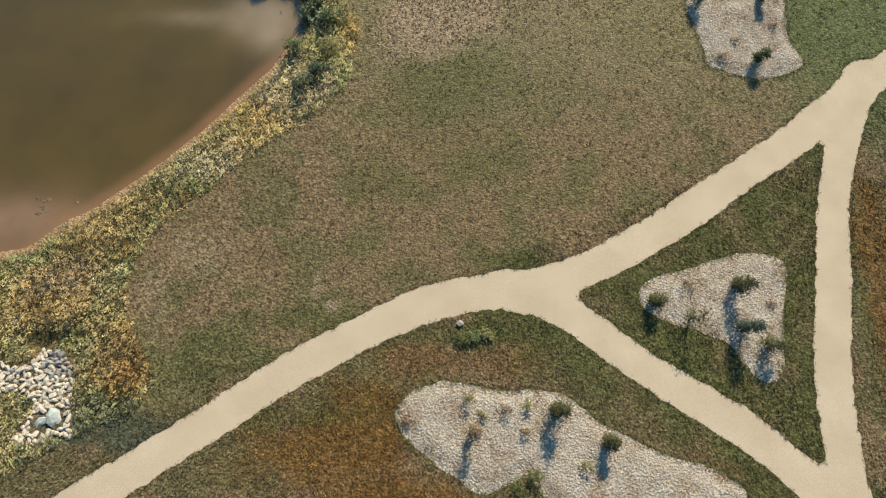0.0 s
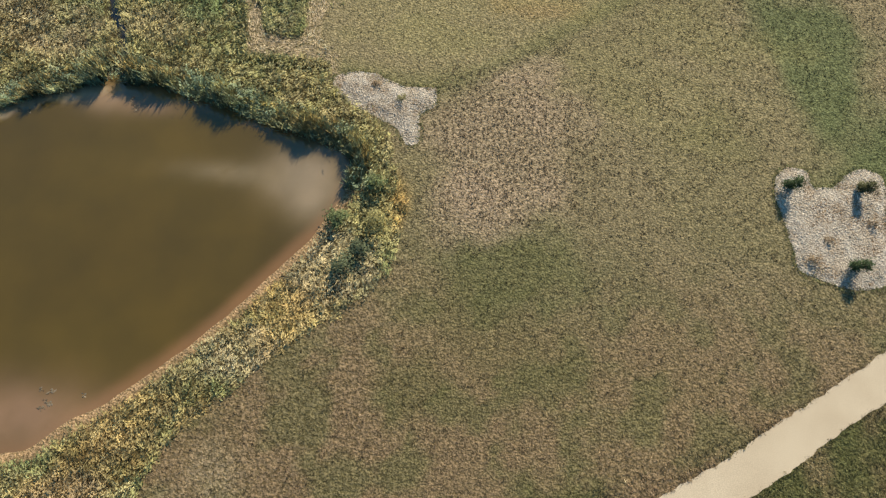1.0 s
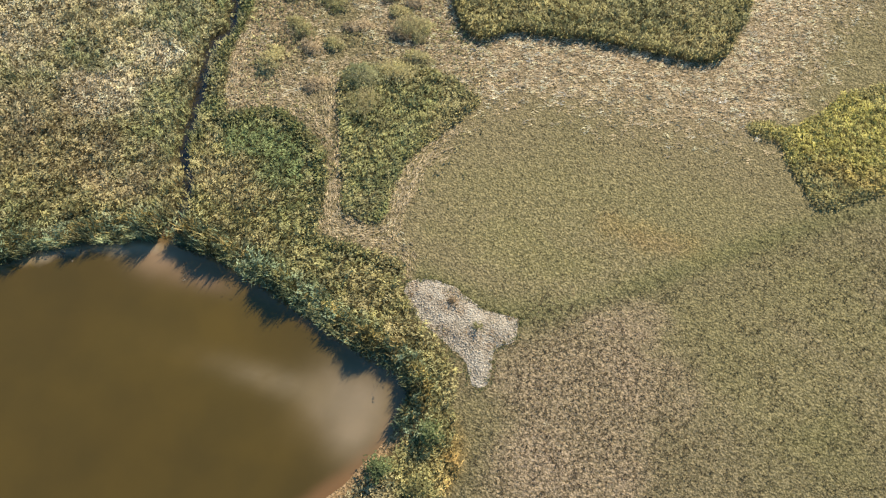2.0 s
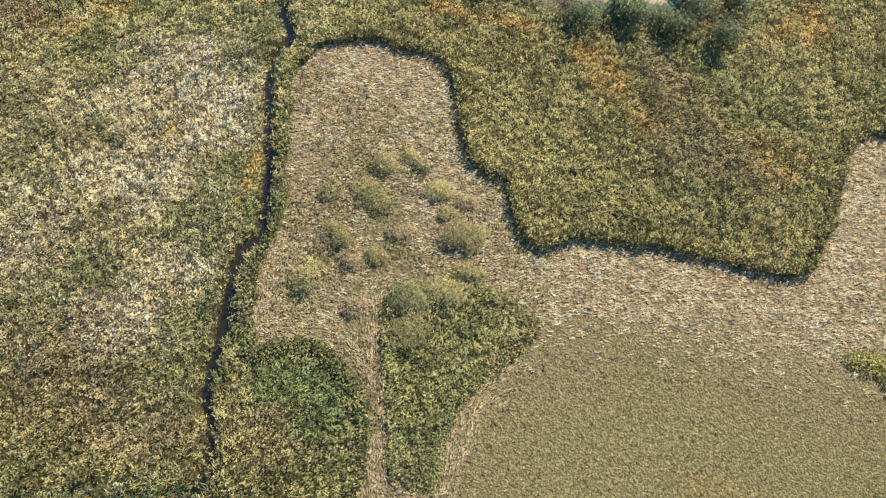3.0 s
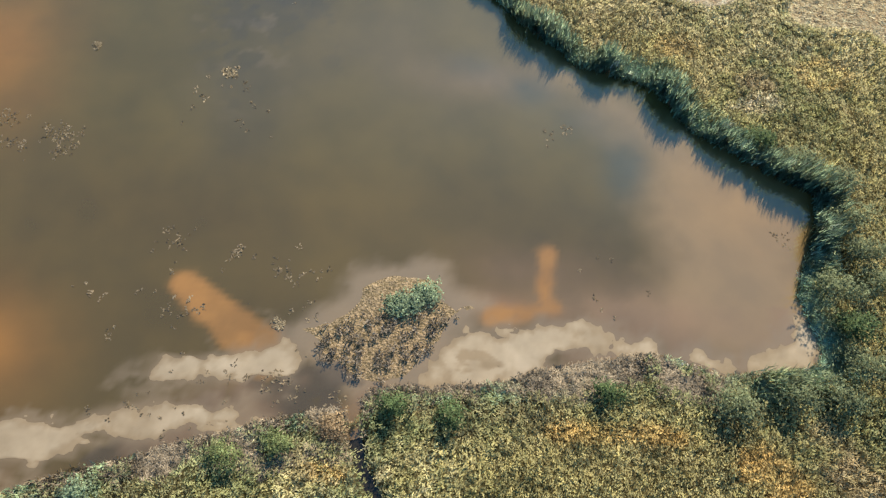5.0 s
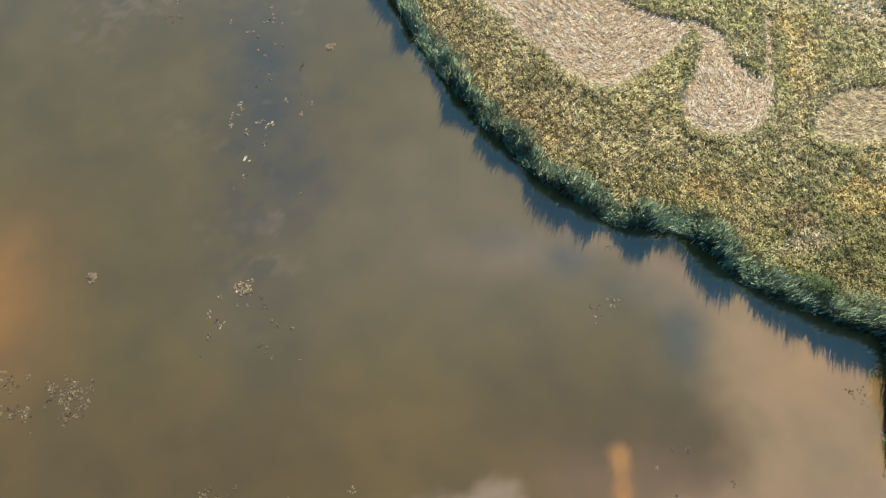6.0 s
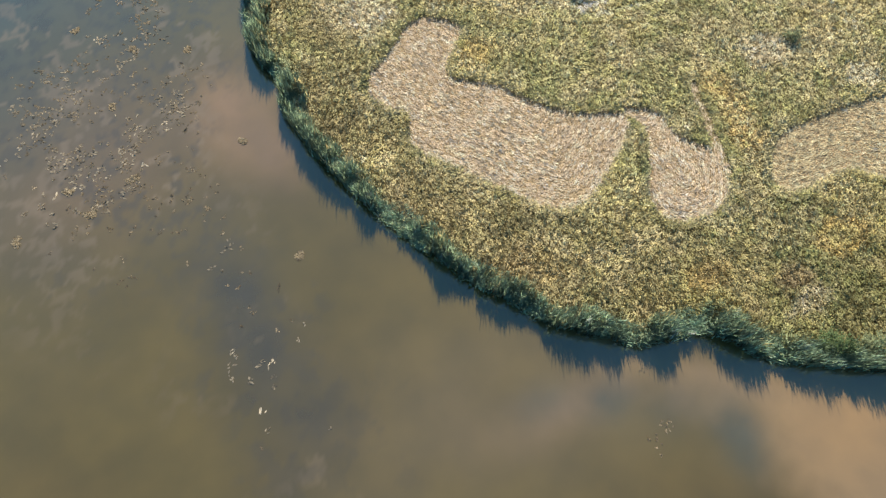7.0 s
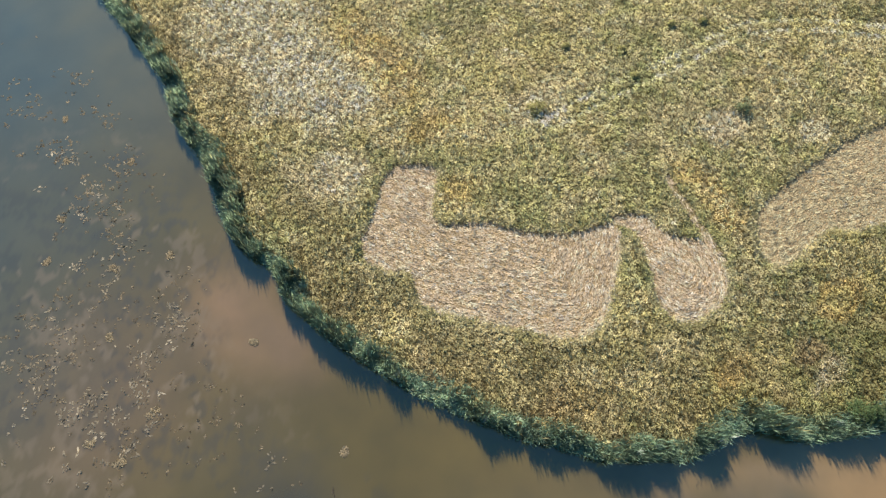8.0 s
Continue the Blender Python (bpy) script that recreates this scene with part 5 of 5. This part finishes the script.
for x, y, h, r in ((-6.9, 98.4, 2.3, 1.5), (-5.2, 104.4, 2.2, 1.5), (-5.6, 92.7, 2.2, 1.5), (-2.8, 90.6, 2, 1.5), (-6, 95.6, 2.1, 1.2), (-11.8, 110.6, 1.9, 1.2), (-8.6, 109, 2, 1.3), (-5.6, 107.6, 2.2, 1.4),
                   (-3.6, 99.2, 2, 1.4), (-2.1, 94.8, 1.9, 1.4), (-14.8, 88.9, 1.6, 1.5), (-10.7, 90.2, 1.8, 1.6), (-4.4, 101.8, 2, 1.3), (-7.3, 90.3, 1.7, 1.4)):
    shrub("shrub", x, y, h, r, "dark" if r < 1.25 else "willow", "dense dark green willow shrub at the large pond", "willow shrubs at the large pond", 620, 0.17, 0.05, 1.45)
for x, y, h, kind in ((-38.6, 86.3, 1.5, "dark"), (-23.9, 88.9, 1.2, "dark"), (-34.8, 86.2, 1.3, "dark"), (-45.9, 83.0, 1.1, "green"), (-57.7, 79.0, 1.3, "reed"), (-42.4, 84.4, .9, "brown"), (-49.2, 81.9, 1.0, "green"), (-39.2, 93.3, .45, "reed"), (-38.2, 93.9, .5, "reed"), (-37.2, 94.6, .4, "reed")):
    shrub("shrub", x, y, h, 1.0, kind, "bushy shrub on the muddy shore of the large pond", "shrubs on the large pond's shore", 420, 0.15, 0.05, 1.5 if kind == "dark" else 1.15)
def weed_clump(x, y, rx, ry, turn, high, kind):
    """A heap of uncut weeds: upright tufts, tallest in the middle."""
    n = int(46 * rx * ry * 3.1) + 20
    a, q = rng.random(n) * 2 * np.pi, np.sqrt(rng.random(n))
    u, v = rx * q * np.cos(a), ry * q * np.sin(a)
    lx, ly = u * math.cos(turn) - v * math.sin(turn), u * math.sin(turn) + v * math.cos(turn)
    hv = 0.95 * high * (1.15 - 0.6 * q ** 2) * (0.6 + 0.8 * vnoise(lx + x, ly + y, 0.5, 90))
    mix = (vnoise(lx + x, ly + y, 0.5, 92) * 0.5)[:, None]
    lx, ly = lx + rng.normal(0, .22 * rx, n), ly + rng.normal(0, .22 * ry, n)
    col = (C[kind] * (1 - mix) + C["straw"] * 0.8 * mix) * 1.12 * rng.lognormal(0, 0.2, n)[:, None]
    bx, by = np.tile(lx, 2), np.tile(ly, 2)
    flow = np.full(2 * n, turn + 1.2)
    ob = blades("weed_clump", bx + rng.normal(0, .06, 2 * n), by, np.full(2 * n, -0.02), np.tile(col, (2, 1)), M_LEAF, 7, np.tile(hv, 2), 0.24, 0.034, 0.2, 0.4, shape="top", flow=flow, lean=np.c_[0.25 * bx / rx, 0.25 * by / ry, 0.9 + 0 * bx])
    ob.matrix_world = pose(x, y, float(land(np.array([x]), np.array([y]))[0]), 0, 0, 0)
    tagged(ob, "low uncut " + {"yellow": "yellow-green", "olive": "olive green", "green": "leafy green", "tan": "straw-brown"}[kind] + " weeds still standing in the mown strip", "weeds", "clumps in the mown strip")


for row in ((-26.5, 70.1, .85, .75, 0, 1.0, "yellow"), (-24.7, 71.2, 1.5, .35, -.7, .6, "yellow"), (-22.0, 69.1, 1.0, .7, .3, .75, "yellow"), (-19.6, 68.8, 1.0, .35, .7, .6, "tan"), (-20.6, 67.6, .8, .5, .3, .5, "yellow"),
            (-19.0, 66.1, 1.4, 1.0, .4, 1.0, "olive"), (-20.2, 65.4, .9, .6, 0, .6, "tan"), (-27.9, 63.4, 1.4, .5, -.6, .8, "olive"), (-26.6, 61.9, .9, .5, -.4, .5, "tan"), (-26.8, 67.2, 1.7, .9, -.7, .45, "olive"),
            (-24.8, 62.6, .8, .5, .2, .6, "olive"), (-21.5, 60.3, 1.4, 1.1, .2, 1.0, "green"), (-19.1, 61.6, 1.5, .9, .2, .9, "yellow"), (-20.9, 58.1, 1.1, 1.2, 0, .9, "olive"), (-23.5, 65.0, 1.1, .5, .5, .4, "tan"),
            (-29.6, 66.6, 1.0, .6, 1.2, .4, "olive"), (-29.0, 59.6, 1.6, .6, 1.4, .45, "yellow"), (-18.0, 63.4, 1.2, .6, .2, .6, "olive"), (-25.0, 58.6, 1.0, .5, .8, .4, "tan")):
    weed_clump(*row)
for x, y, h, r in ((3.5, 138.9, .8, .8), (-1.6, 152.5, .32, .4), (-6.4, 156.5, .3, .4), (5.5, 151.8, .32, .4), (8.7, 150, .3, .4), (-2.8, 148.9, .3, .4), (-14.4, 152, .5, .9)):
    shrub("shrub", x, y, h, r, "willow" if h > .7 else "olive", "small olive green shrub standing in the open meadow", "shrubs in the open meadow", 220, 0.17, 0.03, 1.4)

# ---- dead reeds and flotsam ----
x, y = strew((-48, 85, -32, 98), 0.2, lambda x, y: (f_dead(x, y) + 0.8 * (fbm(x, y, 1.2, 722) - .5) < 0.2 + 1.1 * rng.random(np.shape(x)) ** 2) & (land(x, y) > WATER - 0.05) & (shore(x, y) < 0.5) & (clumps(x, y, 0.95, 720)[0] < 0.28))
tagged(blades("dead_reeds", x, y, land(x, y), np.array([.31, .275, .235]) * rng.lognormal(0, .25, len(x))[:, None], M_STRAW, 9, 0.5, 0.28, 0.035, 0.4, 0.3), "broken brown dead reeds on a mud islet", "dead reeds", kind="stuff")


def flotsam_keep(x, y):
    k = 0 * x
    for px, py, r, r2, share in ((-52, 95.6, 6, 2.6, .8), (-57.5, 91, 5, 4, .3), (-27.4, 109.1, 2.4, 1.8, .7), (-70, 104, 4, 2.6, .9), (-54.5, 109, 4, 5, .1), (-55, 128, 4, 8, .06), (-62, 150, 10, 13, .22), (-54, 174, 3.4, 9, .45), (-58, 166, 3.4, 7, .3), (-65, 159, 7, 6, .25), (-56, 180, 5, 12, .4),
                                 (-22, 97, 9, 3, .05), (-47, 86.5, 6, 2, .3), (-54, 84.4, 5, 1.4, .3), (-10.0, 104, 1.4, 3, .5), (-45.8, 91, 2.4, 2.4, .3), (-29.5, 41, 3.4, 1.2, .5), (-37, 40, 4, .8, .5), (-28.5, 18.2, 3.6, 1, .25)):
        k = np.maximum(k, share * blob(x, y, px, py, r, r2))
    return k * (shore(x, y) < -0.2) * fade(.48, .6, fbm(x, y, 1.6, 740))


x, y = strew((-80, 12, -6, 200), 0.3, lambda x, y: 0.75 * flotsam_keep(x, y))
scrap = lambda x, y: 0.9 * np.maximum(np.maximum(blob(x, y, -64, 152, 9, 9), blob(x, y, -59, 168, 4, 12)), 0.2 * blob(x, y, -55, 128, 4, 12)) * (shore(x, y) < -1) * fade(.47, .62, fbm(x, y, 2.2, 745, 4))
tagged(blades("flotsam", x, y, np.full(len(x), WATER + 0.005), (np.array([.22, .185, .135]) * (1 + 0.15 * fade(140, 160, y))[:, None]) * rng.lognormal(0, .25, len(x))[:, None], M_STRAW, 6, 0.025, rng.uniform(.08, .32, len(x)), 0.06, 0.4, 0.2), "scattered pale dead weed floating on the pond", "flotsam", kind="stuff")
x, y = strew((-80, 112, -44, 190), 0.62, scrap)
tagged(blades("flotsam", x, y, np.full(len(x), WATER + 0.008), np.array([.27, .245, .20]) * rng.lognormal(0, .3, len(x))[:, None], M_STRAW, 7, 0.03, rng.uniform(.15, .5, len(x)), rng.uniform(.04, .10, len(x)), 0.4, 0.2, rng.random(len(x)) * 3.1, swing=.3), "shreds of pale dead pondweed drifting on brown water", "flotsam", kind="stuff")
MATS = [(-61.9, 147.4), (-72.5, 144.8), (-50, 134.6), (-62.2, 155.9), (-66.1, 145.2), (-67.6, 148.2), (-51.6, 147.6), (-55.9, 111.8), (-67.3, 112.9), (-64, 166.5), (-56, 181), (-58, 176), (-61, 170), (-54, 160), (-47.6, 91.2), (-59, 162), (-52.5, 172)]
for mx, my in MATS:
    n = 26
    a, q = rng.random(n) * 2 * np.pi, np.sqrt(rng.random(n)) * rng.uniform(.35, .7)
    x, y = q * np.cos(a), q * np.sin(a) * 0.6
    ob = blades("weed_mat", x, y, np.zeros(n), np.array([.33, .285, .205]) * rng.lognormal(0, .2, n)[:, None], M_STRAW, 6, 0.05, 0.17, 0.08, 0.4, 0.2)
    ob.matrix_world = pose(mx, my, WATER + 0.006, 0, 0, rng.uniform(0, 360))
    tagged(ob, "pale tattered mat of dead weed afloat on brown water", "weed mat", "weed mats on the large pond")
